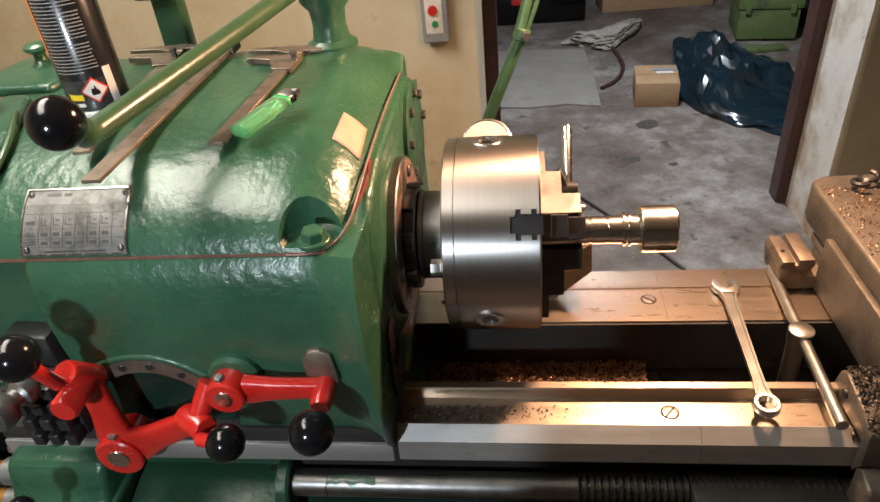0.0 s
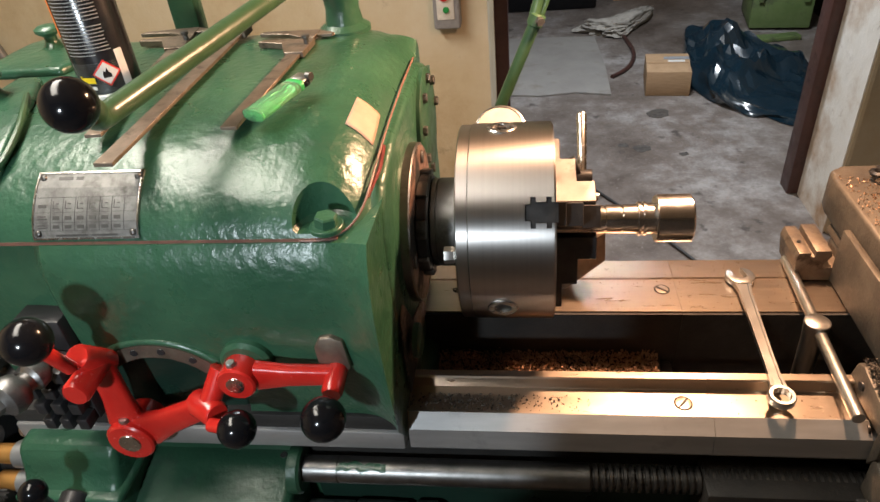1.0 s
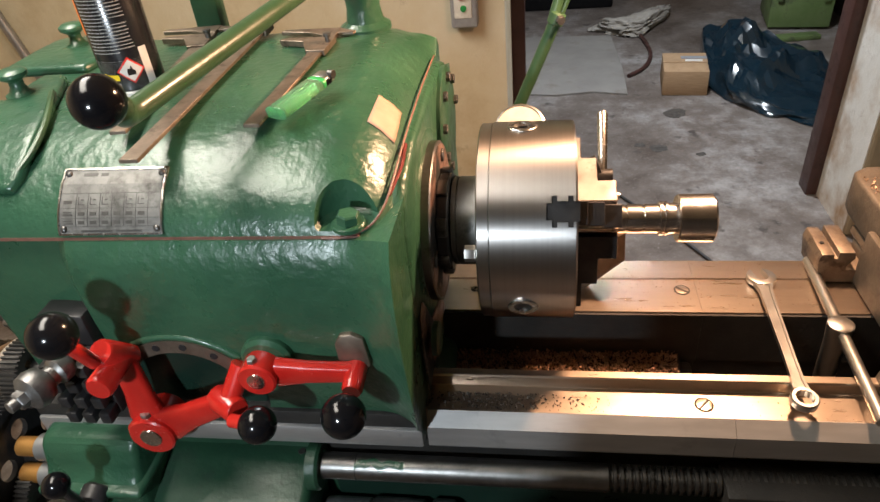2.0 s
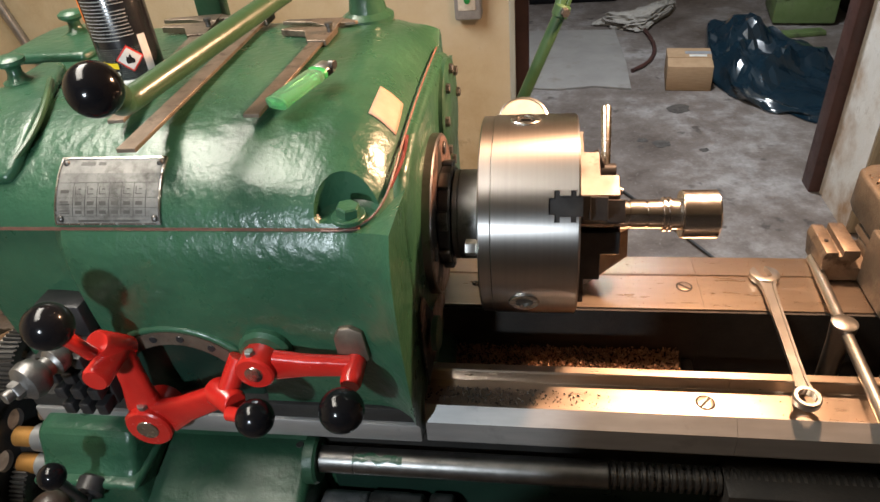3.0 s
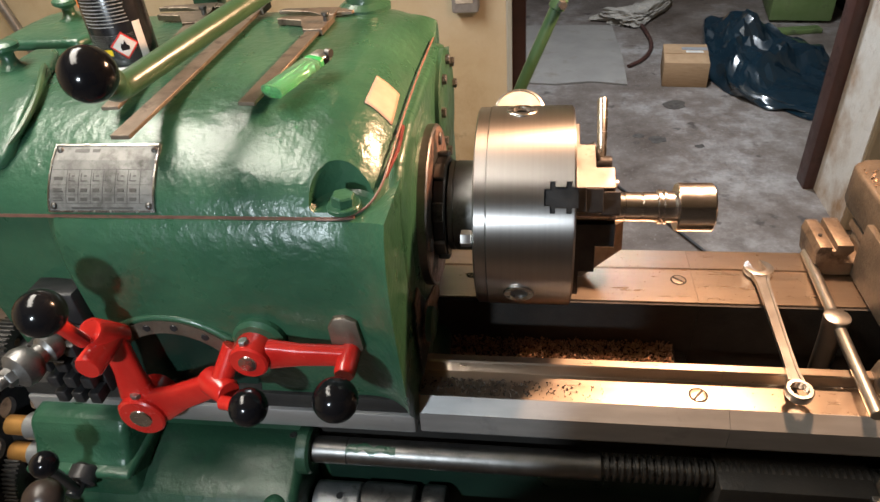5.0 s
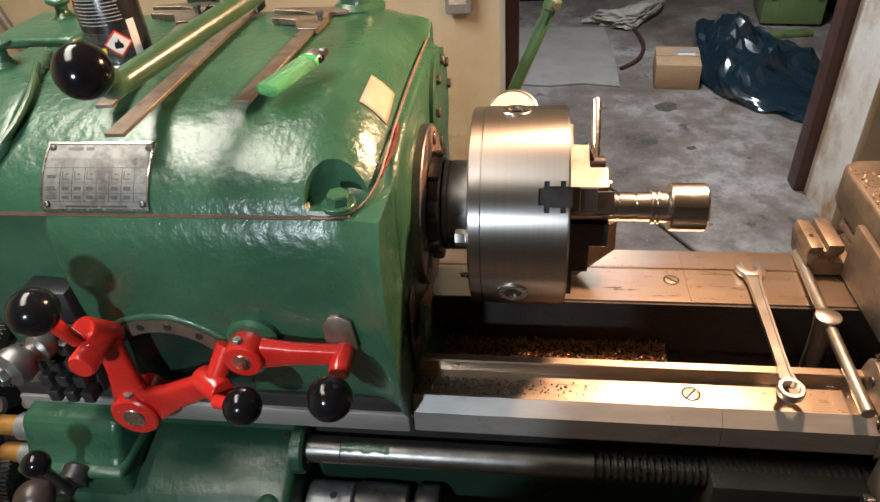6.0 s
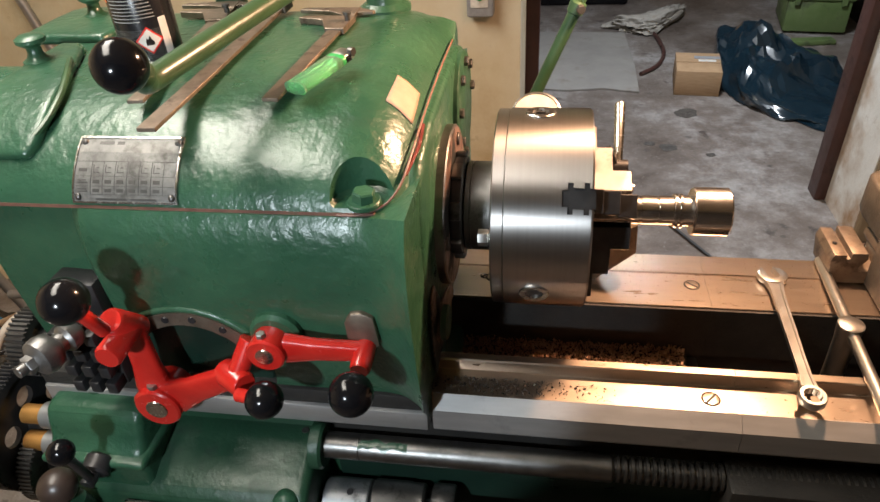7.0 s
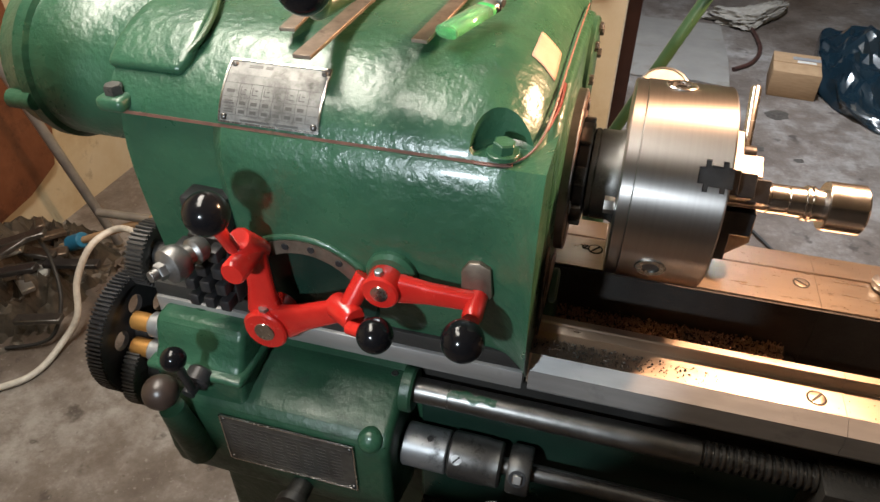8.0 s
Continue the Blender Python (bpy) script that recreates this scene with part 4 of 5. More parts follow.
# ---- lead screw and feed rod ----
LY, LZ, LR = -0.135, 0.864, 0.0160
part("screw_flange", bm_lathe([(0, 0.03), (0.012, 0.03), (0.015, 0.027), (0.015, 0.017)], (-0.262, LY, LZ), (1, 0, 0), 40), GREEN_DARK, lathe)
part("lead_screw", bm_lathe([(0, LR), (0.045, LR), (0.0455, LR - 0.0012), (0.0465, LR - 0.0012), (0.047, LR), (0.34, LR), (0.342, LR - 0.002)], (-0.25, LY, LZ), (1, 0, 0), 40), LEAD_STEEL, lathe, "bright worn steel lead screw")
sm = bmesh.new()
rows_ = []
for i in range(15):
    x = -0.205 + 0.06 * i / 14
    rows_.append([sm.verts.new((x, LY + (LR + 0.0003) * math.cos(radians(a)), LZ + (LR + 0.0003) * math.sin(radians(a)))) for a in (lambda w: [115 + 25 * noise.noise(Vector((x * 90, 0, 0))) + (k - 3) * w for k in range(7)])(5.5 + 4 * noise.noise(Vector((x * 60, 3, 1))))])
for a, b in zip(rows_, rows_[1:]):
    for k in range(6):
        sm.faces.new((a[k], a[k + 1], b[k + 1], b[k]))
part("paint_smear", sm, GREEN, lathe, "green paint smear on the lead screw")
pitch, prof = 0.008, []
for i in range(140):
    x = i * pitch
    prof += [(x, LR - 0.0045), (x + 0.0028, LR - 0.0045), (x + 0.0036, LR - 0.0005), (x + 0.0070, LR - 0.0005), (x + 0.0078, LR - 0.0045)]
part("screw_thread", bm_lathe(prof, (0.092, LY, LZ), (1, 0, 0), 28), DARK_STEEL, lathe, "threaded part of the lead screw", 20)
FY, FZ = -0.14, 0.758
near_coupling = part("coupling", bm_lathe([(0, 0.02), (0, 0.027), (0.002, 0.029), (0.058, 0.029), (0.060, 0.027), (0.060, 0.02)], (-0.262, FY, FZ), (1, 0, 0), 44), DARK_ZINC, lathe, "grey steel shaft coupling")
far_coupling = part("coupling", bm_lathe([(0, 0.02), (0, 0.028), (0.003, 0.031), (0.048, 0.031), (0.05, 0.030), (0.066, 0.030), (0.069, 0.027), (0.069, 0.012)], (-0.200, FY, FZ), (1, 0, 0), 44), DARK_STEEL, lathe, "brown oily shaft coupling")
part("oil_hole", bm_lathe([(0, 0.0045), (0.0006, 0.004), (0.0006, 0)], (-0.2263, FY + 0.0288 * math.cos(1.782), FZ + 0.0288 * math.sin(1.782)), (0, math.cos(1.782), math.sin(1.782)), 18), BLACK_STEEL, near_coupling)
screw_at = Vector((-0.1874, FY + 0.0306 * math.cos(2.414), FZ + 0.0306 * math.sin(2.414)))
screw = part("coupling_screw", bm_lathe([(-0.001, 0.0072), (0.0008, 0.0068), (0.0008, 0)], screw_at, (0, math.cos(2.414), math.sin(2.414)), 22), ROLLER, far_coupling)
# Slot shade as a thin black bar on the screw head.
part("screw_slot", bm_box(-0.0062, 0.0062, -0.0011, 0.0011, 0.0004, 0.0011, m=Matrix.Translation(screw_at) @ Vector((0, math.cos(2.414), math.sin(2.414))).to_track_quat("Z", "Y").to_matrix().to_4x4() @ pose(0, 0, 0, 0, 0, 50)), CAST, screw)
part("oil_hole", bm_lathe([(0, 0.005), (0.0006, 0.0045), (0.0006, 0)], (-0.2852, -0.1078, 0.8522), (0, 0, 1), 18), CAST, gb)
collar = part("stop_collar", bm_lathe([(0, 0.011), (0, 0.030), (0.003, 0.032), (0.026, 0.032), (0.029, 0.030), (0.029, 0.011)], (-0.122, FY, FZ), (1, 0, 0), 44), DARK_STEEL, lathe, "steel stop collar")
part("square_screw", bm_box(-0.006, 0.006, -0.006, 0.006, 0, 0.004, 0.001, 1, Matrix.Translation((-0.1075, FY - 0.0268, FZ + 0.0172)) @ Vector((0, -0.84, 0.54)).to_track_quat("Z", "Y").to_matrix().to_4x4()), SATIN, collar)
part("screw_socket", bm_lathe([(0, 0.011), (0.0006, 0.011), (0.0006, 0)], (-0.1075, FY - 0.0266, FZ + 0.0170), (0, -0.84, 0.54), 24), BLACK_STEEL, collar)
part("feed_rod", cut(bm_rod((-0.15, FY, FZ), (1.25, FY, FZ), 0.0115), bm_box(-0.09, 1.2, FY - 0.0025, FY + 0.0025, FZ + 0.008, FZ + 0.02)), DARK_STEEL, lathe, "steel feed rod with keyway")
part("limit_knob", bm_lathe([(0, 0.024), (0.02, 0.024), (0.022, 0.022), (0.022, 0)], (-0.13, -0.19, 0.70), (0, -0.3, 0.95), 28), ZINC, lathe)

# ---- carriage ----
sad = part("saddle_wing", bm_prism([(-0.06, 0.952), (-0.068, 0.985), (-0.080, 0.992), (-0.125, 0.985), (-0.150, 0.972), (-0.152, 0.93), (-0.138, 0.905), (-0.138, 0.953)], "x", 0.372, 0.80, 0.003), CAST_GREY, lathe, "swarf dusted carriage wing")
part("saddle", bm_prism([(-0.06, 0.966), (0.17, 0.953), (0.17, 0.99), (0.10, 1.0), (-0.06, 1.0)], "x", 0.425, 0.80, 0.006), CAST_GREY, lathe, "grey cast saddle")
part("apron", bm_prism([(-0.142, 0.928), (-0.175, 0.918), (-0.20, 0.86), (-0.20, 0.60), (-0.142, 0.60)], "x", 0.374, 0.80, 0.005), CAST_GREY, lathe, "grey apron with swarf dust")
part("apron_bolt", bm_hex((0.372, -0.168, 0.875), (-1, 0, 0), 0.014, 0.010), DARK_STEEL, lathe)
for y, z in ((-0.09, 0.972), (-0.125, 0.945)):
    part("wiper_screw", bm_lathe([(0, 0.0055), (0.002, 0.005), (0.002, 0)], (0.372, y, z), (-1, 0, 0), 16), BLACK_STEEL, sad)
slide_poly = [(0.424, -0.12), (0.424, 0.20), (0.428, 0.222), (0.445, 0.233), (0.62, 0.236), (0.62, -0.12)]
part("cross_slide", bm_prism(slide_poly, "z", 1.002, 1.058, 0.005, 3), CAST_GREY, lathe, "grey cast cross slide scattered with chips")
part("slide_guard", bm_box(0.414, 0.424, -0.1, 0.12, 0.952, 1.03, 0.003), CAST_GREY, lathe)
part("leadscrew_cover", bm_box(0.213, 0.374, -0.165, -0.113, 0.60, 0.878, 0.004), CAST, lathe)

# ---- chuck and work ----
chuck = thing("lathe_chuck", (0, CY, CZ - 0.1128), "bright turned steel three-jaw lathe chuck with dark jaws", "chuck")
R = 0.1128


def polar(x, a, r):
    return Vector((x, CY + r * math.cos(radians(a)), CZ + r * math.sin(radians(a))))


def radial_box(a, x0, x1, r0, r1, half, bevel=0.001):
    """A block that runs outwards from the centre line at the angle a."""
    m = Matrix(((1, 0, 0, 0), (0, math.cos(radians(a)), -math.sin(radians(a)), CY), (0, math.sin(radians(a)), math.cos(radians(a)), CZ), (0, 0, 0, 1)))
    return bm_box(x0, x1, r0, r1, -half, half, bevel, 1, m)


XC0, XC1 = -0.051, 0.052
sockets = (83, 203, 323)
jaws = (143, 23, 263)
drum = bm_lathe([(0.0135, 0), (0.0135, R - 0.0008), (0.0142, R), (XC1 - XC0 - 0.002, R), (XC1 - XC0, R - 0.002), (XC1 - XC0, 0)], (XC0, CY, CZ), (1, 0, 0), 128)
cutters = []


def jaw_slot(a, r0, r1, slack):
    """The stepped guide of a jaw, seen from outside a cross, run outwards at the angle a."""
    m = Matrix(((1, 0, 0, 0), (0, math.cos(radians(a)), -math.sin(radians(a)), CY), (0, math.sin(radians(a)), math.cos(radians(a)), CZ), (0, 0, 0, 1)))
    half = [(0.0205, 0.0085), (0.0260, 0.0085), (0.0260, 0.0160), (0.0315, 0.0160), (0.0315, 0.0105), (0.0420, 0.0105), (0.0420, 0.0160), (0.0475, 0.0160), (0.0475, 0.0105), (0.0700 if slack == 0 else 0.0535, 0.0105)]
    half = [(x + slack, t - slack) for x, t in half]
    return bm_prism(half + [(x, -t) for x, t in half[::-1]], "y", r0, r1, m=m)


cutters.append(merge(*[jaw_slot(a, 0.05, 0.14, 0) for a in jaws]))
for a in sockets:
    cutters.append(bm_rod(polar(-0.004, a, R - 0.02), polar(-0.004, a, R + 0.01), 0.0125))
part("drum", cut(drum, *cutters), CHUCK, chuck, "brushed turned steel chuck drum", 35)
part("backplate", bm_lathe([(0, 0.055), (0, R - 0.003), (0.0015, R - 0.001), (0.013, R - 0.001), (0.0133, R - 0.003)], (XC0, CY, CZ), (1, 0, 0), 128), CHUCK, chuck, "turned steel backplate rim")
part("adaptor", bm_lathe([(0, 0.03), (0, 0.050), (0.001, 0.052), (0.006, 0.052), (0.0065, 0.0505), (0.0075, 0.0505), (0.008, 0.052), (0.028, 0.052), (0.034, 0.055), (0.0345, 0.06)], (XC0 - 0.034, CY, CZ), (1, 0, 0), 72), DARK_STEEL, chuck, "dark steel spindle adaptor")
for a in sockets:
    p, d = polar(-0.004, a, R - 0.0015), polar(0, a, 1) - Vector((0, CY, CZ))
    so = part("key_socket", bm_lathe([(0, 0.0085), (0, 0.0165), (0.0018, 0.0165), (0.0028, 0.0155), (0.0026, 0.0095), (-0.012, 0.0085), (-0.012, 0)], p, d, 40), STEEL, chuck, "steel key socket")
    part("square_hole", cut(bm_lathe([(-0.002, 0.0), (-0.002, 0.0088), (0.0004, 0.0088), (0.0004, 0)], p, d, 28),
                            bm_box(-0.0052, 0.0052, -0.0052, 0.0052, -0.02, 0.01, m=Matrix.Translation(p) @ Vector(d).to_track_quat("Z", "Y").to_matrix().to_4x4())), DARK_STEEL, so)
    part("socket_floor", bm_rod(p - d * 0.014, p - d * 0.010, 0.0086), BLACK_STEEL, so)
part("stud_bolt", merge(bm_hex(polar(XC0 - 0.012, 167, R - 0.012), (1, 0, 0), 0.0155, 0.011)), SATIN, chuck, "bright hexagon bolt")
for a in jaws:
    front = a == 143
    # Paler steel on the jaw facing the lamp puts its lit look into colour.
    mat = FLANGE_STEEL if a == 23 else BLACK_STEEL
    j = part("jaw", jaw_slot(a, 0.05, R - 0.003, 0.0004), BLACK_STEEL, chuck, "dark hardened steel master jaw", 0)
    top = [(XC1 + 0.002, 0.0168), (XC1 + 0.050, 0.0168), (XC1 + 0.050, 0.046), (XC1 + 0.029, 0.046), (XC1 + 0.029, 0.080), (XC1 + 0.011, 0.080), (XC1 + 0.011, 0.092 if front else 0.112), (XC1 + 0.002, 0.092 if front else 0.112)]
    m = Matrix(((1, 0, 0, 0), (0, math.cos(radians(a)), -math.sin(radians(a)), CY), (0, math.sin(radians(a)), math.cos(radians(a)), CZ), (0, 0, 0, 1)))
    part("top_jaw", bm_prism(top, "z", -0.0125, 0.0125, 0.0008, 1, m), mat, j, "stepped hardened top jaw", 0)

work = thing("workpiece", (0.14, CY, CZ - 0.02), "turned steel workpiece with grooves held in the chuck", "workpiece")
wprof = [(0, 0.0), (0, 0.0165)]
for x in (0.047, 0.062, 0.081):
    wprof += [(x, 0.0165), (x + 0.0004, 0.0148), (x + 0.0022, 0.0148), (x + 0.0026, 0.0165)]
wprof += [(0.0995, 0.0165), (0.0995, 0)]
part("grooved_shank", bm_lathe(wprof, (0.047, CY, CZ), (1, 0, 0), 72), POLISHED, work, "", 25)
part("collar", bm_lathe([(0, 0), (0, 0.0190), (0.0005, 0.0195), (0.0035, 0.0195), (0.004, 0.0165), (0.006, 0.0165), (0.0065, 0.0195), (0.009, 0.0195), (0.0095, 0.0175), (0.0195, 0.0175), (0.0195, 0)], (0.1465, CY, CZ), (1, 0, 0), 72), POLISHED, work, "", 25)
part("head", bm_lathe([(0, 0), (0, 0.0258), (0.0015, 0.0272), (0.038, 0.0272), (0.040, 0.0252), (0.040, 0)], (0.166, CY, CZ), (1, 0, 0), 72), POLISHED, work, "larger turned head", 25)

# ---- things on the headstock ----
def bar(a, b, width, thick, mat, name, parent, label="", bevel=0.0006):
    """A flat bar from a to b, its flat side up."""
    a, b = Vector(a), Vector(b)
    d = b - a
    m = Matrix.Translation(a) @ d.to_track_quat("Y", "Z").to_matrix().to_4x4()
    return part(name, bm_box(-width / 2, width / 2, 0, d.length, -thick / 2, thick / 2, bevel, 1, m), mat, parent, label), m


def caliper(a, b, size, name, label, jaw_side):
    th = thing(name, b, label, "caliper")
    beam, m = bar(a, b, 0.017 * size, 0.0040, BROWN_STEEL, "beam", th)
    ln = (Vector(b) - Vector(a)).length
    s = jaw_side
    w = 0.0085 * size
    big = [(w * -s, ln), (s * 0.066 * size, ln - 0.002), (s * 0.072 * size, ln - 0.010), (s * 0.030 * size, ln - 0.016), (s * w, ln - 0.030), (w * -s, ln - 0.030)]
    small = [(-s * w, ln - 0.001), (-s * (w + 0.022 * size), ln - 0.012), (-s * (w + 0.020 * size), ln - 0.017), (-s * w, ln - 0.020)]
    part("fixed_jaw", merge(bm_prism(big, "z", -0.0026, 0.0026, 0.0005, 1, m), bm_prism(small, "z", -0.002, 0.002, 0.0004, 1, m)), BROWN_STEEL, th, "", 0)
    y = ln - 0.040
    slide = [(-s * (w + 0.004), y), (s * (w + 0.002), y), (s * 0.056 * size, y - 0.002), (s * 0.060 * size, y - 0.008), (s * 0.026 * size, y - 0.016), (s * (w + 0.003), y - 0.050), (-s * (w + 0.004), y - 0.050)]
    sl = part("slider", bm_prism(slide, "z", -0.0036, 0.0042, 0.0006, 1, m), BROWN_STEEL, th, "", 0)
    part("clamp_screw", bm_lathe([(0, 0.0035), (0.007, 0.0035), (0.0085, 0.005), (0.012, 0.005), (0.0125, 0)], m @ Vector((-s * w, y - 0.02, 0.003)), (0, 0, 1), 18), DARK_STEEL, sl)
    return th


long_th = thing("steel_rule", (-0.352, 0.1, 1.272), "long brown steel caliper beam lying across the headstock", "caliper")
_, mm = bar((-0.3525, -0.124, 1.2765), (-0.356, 0.262, 1.2765), 0.0185, 0.0042, BROWN_STEEL, "beam", long_th)
part("end_slide", bm_box(-0.013, 0.013, 0.355, 0.386, -0.0045, 0.0045, 0.001, 1, mm), BROWN_STEEL, long_th)
part("clamp_screw", bm_lathe([(0, 0.0035), (0.012, 0.0035), (0.013, 0.005), (0.018, 0.005), (0.0185, 0)], mm @ Vector((0.006, 0.375, 0.004)), (0, 0, 1), 18), DARK_STEEL, long_th)
caliper((-0.3985, -0.060, 1.2752), (-0.432, 0.275, 1.2752), 1.0, "vernier_caliper", "brown steel vernier caliper with open jaws on the headstock", -1)
caliper((-0.262, -0.052, 1.2745), (-0.250, 0.238, 1.2745), 1.0, "vernier_caliper", "smaller brown steel vernier caliper beside a lighter", -1)

# lighter, lying beside the small caliper
lt = thing("lighter", (-0.22, 0.0, 1.27), "clear green disposable lighter with metal hood lying down", "lighter")
la, lb = Vector((-0.2365, -0.043, 1.2835)), Vector((-0.2055, 0.032, 1.2900))
lm = Matrix.Translation(la) @ (lb - la).to_track_quat("Y", "Z").to_matrix().to_4x4()
ln_ = (lb - la).length


def oval(w, t, y0, y1, bevel=0.0008):
    poly = [(w * math.cos(2 * math.pi * i / 28), t * math.sin(2 * math.pi * i / 28)) for i in range(28)]
    poly = [(math.copysign(abs(u / w) ** 0.7, u) * w, math.copysign(abs(v / t) ** 0.7, v) * t) for u, v in poly]
    return bm_prism([(u, v) for u, v in poly], "y", y0, y1, bevel, 2, lm)


tank = part("tank", oval(0.0125, 0.0062, 0, ln_ * 0.74), LIGHTER_GREEN, lt, "clear green plastic tank", 30)
part("tank_wall", merge(bm_box(-0.0006, 0.0006, 0.002, ln_ * 0.7, -0.005, 0.005, 0, 1, lm)), LIGHTER_GREEN, tank, "", 0)
part("base_plug", oval(0.0128, 0.0065, -0.0022, 0.0004, 0.0004), LIGHTER_GREEN, lt, "", 30)
part("neck", oval(0.0122, 0.0060, ln_ * 0.745, ln_ * 0.82), GREEN_PLASTIC, lt, "", 30)
part("hood", merge(oval(0.0105, 0.0058, ln_ * 0.825, ln_, 0.0006)), SATIN, lt, "bright metal hood", 30)
part("wheel", bm_rod(lm @ Vector((0.006, ln_ * 0.97, 0.004)), lm @ Vector((0.012, ln_ * 0.97, 0.004)), 0.0045), DARK_STEEL, lt)
part("fuel_lever", bm_box(0.006, 0.0125, ln_ * 0.80, ln_ * 0.92, -0.003, 0.003, 0.001, 1, lm), BLACK, lt)

# masking tape patch
bmt = bmesh.new()
vs = [bmt.verts.new(v) for v in ((-0.1590, 0.047, 1.2570), (-0.1355, 0.041, 1.2390), (-0.1395, -0.019, 1.228), (-0.1635, -0.013, 1.2465))]
bmt.faces.new(vs)
bmesh.ops.subdivide_edges(bmt, edges=bmt.edges[:], cuts=7, use_grid_fill=True)
for v in bmt.verts:
    v.co += Vector((0.61, -0.22, 0.77)) * 0.0015
patch = tagged(part("tape_patch", bmt, TAPE, None, "square of beige masking tape stuck on the headstock"), category="tape")
md = patch.modifiers.new("wrap", "SHRINKWRAP")
md.target, md.wrap_method, md.offset, md.wrap_mode = headstock, "NEAREST_SURFACEPOINT", 0.0008, "ABOVE_SURFACE"
md = patch.modifiers.new("thick", "SOLIDIFY")
md.thickness, md.offset = 0.0004, 1

# spray can
can = thing("spray_can", (-0.45, 0.095, 1.271), "black aerosol spray can with orange and white print", "spray can")
CX, CYY, CB, CR = -0.447, 0.074, 1.2705, 0.0330
part("can_body", bm_lathe([(0, 0), (0, CR - 0.004), (0.001, CR - 0.0015), (0.004, CR - 0.0005), (0.006, CR - 0.002), (0.008, CR), (0.20, CR), (0.203, CR - 0.002), (0.215, 0.02), (0.22, 0.012), (0.22, 0)], (CX, CYY, CB), (0, 0, 1), 64), CAN_BLACK, can)
part("bottom_rim", bm_lathe([(0, CR - 0.003), (0.0005, CR + 0.0006), (0.0045, CR + 0.0008), (0.0065, CR - 0.001)], (CX, CYY, CB), (0, 0, 1), 64), CAN_WHITE, can, "pale metal bottom rim")
part("cap", bm_lathe([(0, 0.026), (0.03, 0.025), (0.035, 0.02), (0.035, 0)], (CX, CYY, CB + 0.21), (0, 0, 1), 40), RED_PLASTIC, can)


def wrap_patch(a0, a1, z0, z1, mat, name, off=0.0004, n=6, parent=None):
    """A printed field on the can between two angles and two heights."""
    bm = bmesh.new()
    lo, hi = [], []
    for i in range(n + 1):
        a = radians(a0 + (a1 - a0) * i / n)
        c, s = math.cos(a), math.sin(a)
        lo.append(bm.verts.new((CX + (CR + off) * c, CYY + (CR + off) * s, CB + z0)))
        hi.append(bm.verts.new((CX + (CR + off) * c, CYY + (CR + off) * s, CB + z1)))
    for i in range(n):
        bm.faces.new((lo[i], lo[i + 1], hi[i + 1], hi[i]))
    return bm if parent is None else part(name, bm, mat, parent)


part("orange_band", wrap_patch(165, 232, 0.070, 0.2, ORANGE, "x", 0.0004, 14), ORANGE, can, "orange printed band")
bars = []
for i in range(27):
    z = 0.050 + i * 0.0037
    a = 238
    stop = 322 if i % 9 else random.uniform(262, 300)
    while a < stop - 2:
        w = random.uniform(1.2, 5)
        bars.append(wrap_patch(a, min(a + w, stop), z, z + 0.0011, None, "", 0.0004, 2))
        a += w + 1.1
part("small_print", merge(*bars), CAN_GREY, can, "unreadable pale small print")
dots = [wrap_patch(232 + 3.2 * k + 1.6 * (i % 2), 233 + 3.2 * k + 1.6 * (i % 2), 0.010 + 0.0022 * i, 0.0106 + 0.0022 * i, None, "", 0.0003, 1) for i in range(15) for k in range(30)]
part("dot_pattern", merge(*dots), CAN_GREY, can, "fine pale dot pattern")
part("yellow_logo", merge(wrap_patch(250, 276, 0.020, 0.0265, None, "", 0.0004, 5), wrap_patch(246, 249, 0.018, 0.028, None, "", 0.0004, 2)), YELLOW, can, "yellow brand mark")
part("small_print", merge(wrap_patch(256, 274, 0.0125, 0.0165, None, "", 0.0004, 4)), CAN_WHITE, can)


def can_diamond(size, off, mat, name, label=""):
    """A square label standing on its corner on the can's side."""
    bm = bmesh.new()
    n, ac, zc = 6, radians(301), 0.030
    grid = []
    for i in range(n + 1):
        row = []
        for j in range(n + 1):
            u, v = (i / n - 0.5) * size, (j / n - 0.5) * size
            s, h = (u - v) * 0.7071, (u + v) * 0.7071
            a = ac + s / CR
            row.append(bm.verts.new((CX + (CR + off) * math.cos(a), CYY + (CR + off) * math.sin(a), CB + zc + h)))
        grid.append(row)
    for i in range(n):
        for j in range(n):
            bm.faces.new((grid[i][j], grid[i + 1][j], grid[i + 1][j + 1], grid[i][j + 1]))
    return part(name, bm, mat, can, label)


can_diamond(0.021, 0.0006, RED_PLASTIC, "hazard_border", "red hazard diamond border")
can_diamond(0.0175, 0.0010, CAN_WHITE, "hazard_field", "white hazard diamond")
fl = bmesh.new()
fl.faces.new([fl.verts.new((CX + (CR + 0.0014) * math.cos(radians(301) + u / CR), CYY + (CR + 0.0014) * math.sin(radians(301) + u / CR), CB + 0.029 + h))
              for u, h in ((-0.004, -0.004), (0.004, -0.004), (0.0045, 0.0), (0.0022, 0.002), (0.001, 0.0068), (-0.001, 0.0025), (-0.0028, 0.004), (-0.0042, 0.0))])
part("flame_sign", fl, CAN_BLACK, can, "black flame sign")
part("white_strip", wrap_patch(326, 342, 0.010, 0.052, CAN_WHITE, "x", 0.0004, 6), CAN_WHITE, can)

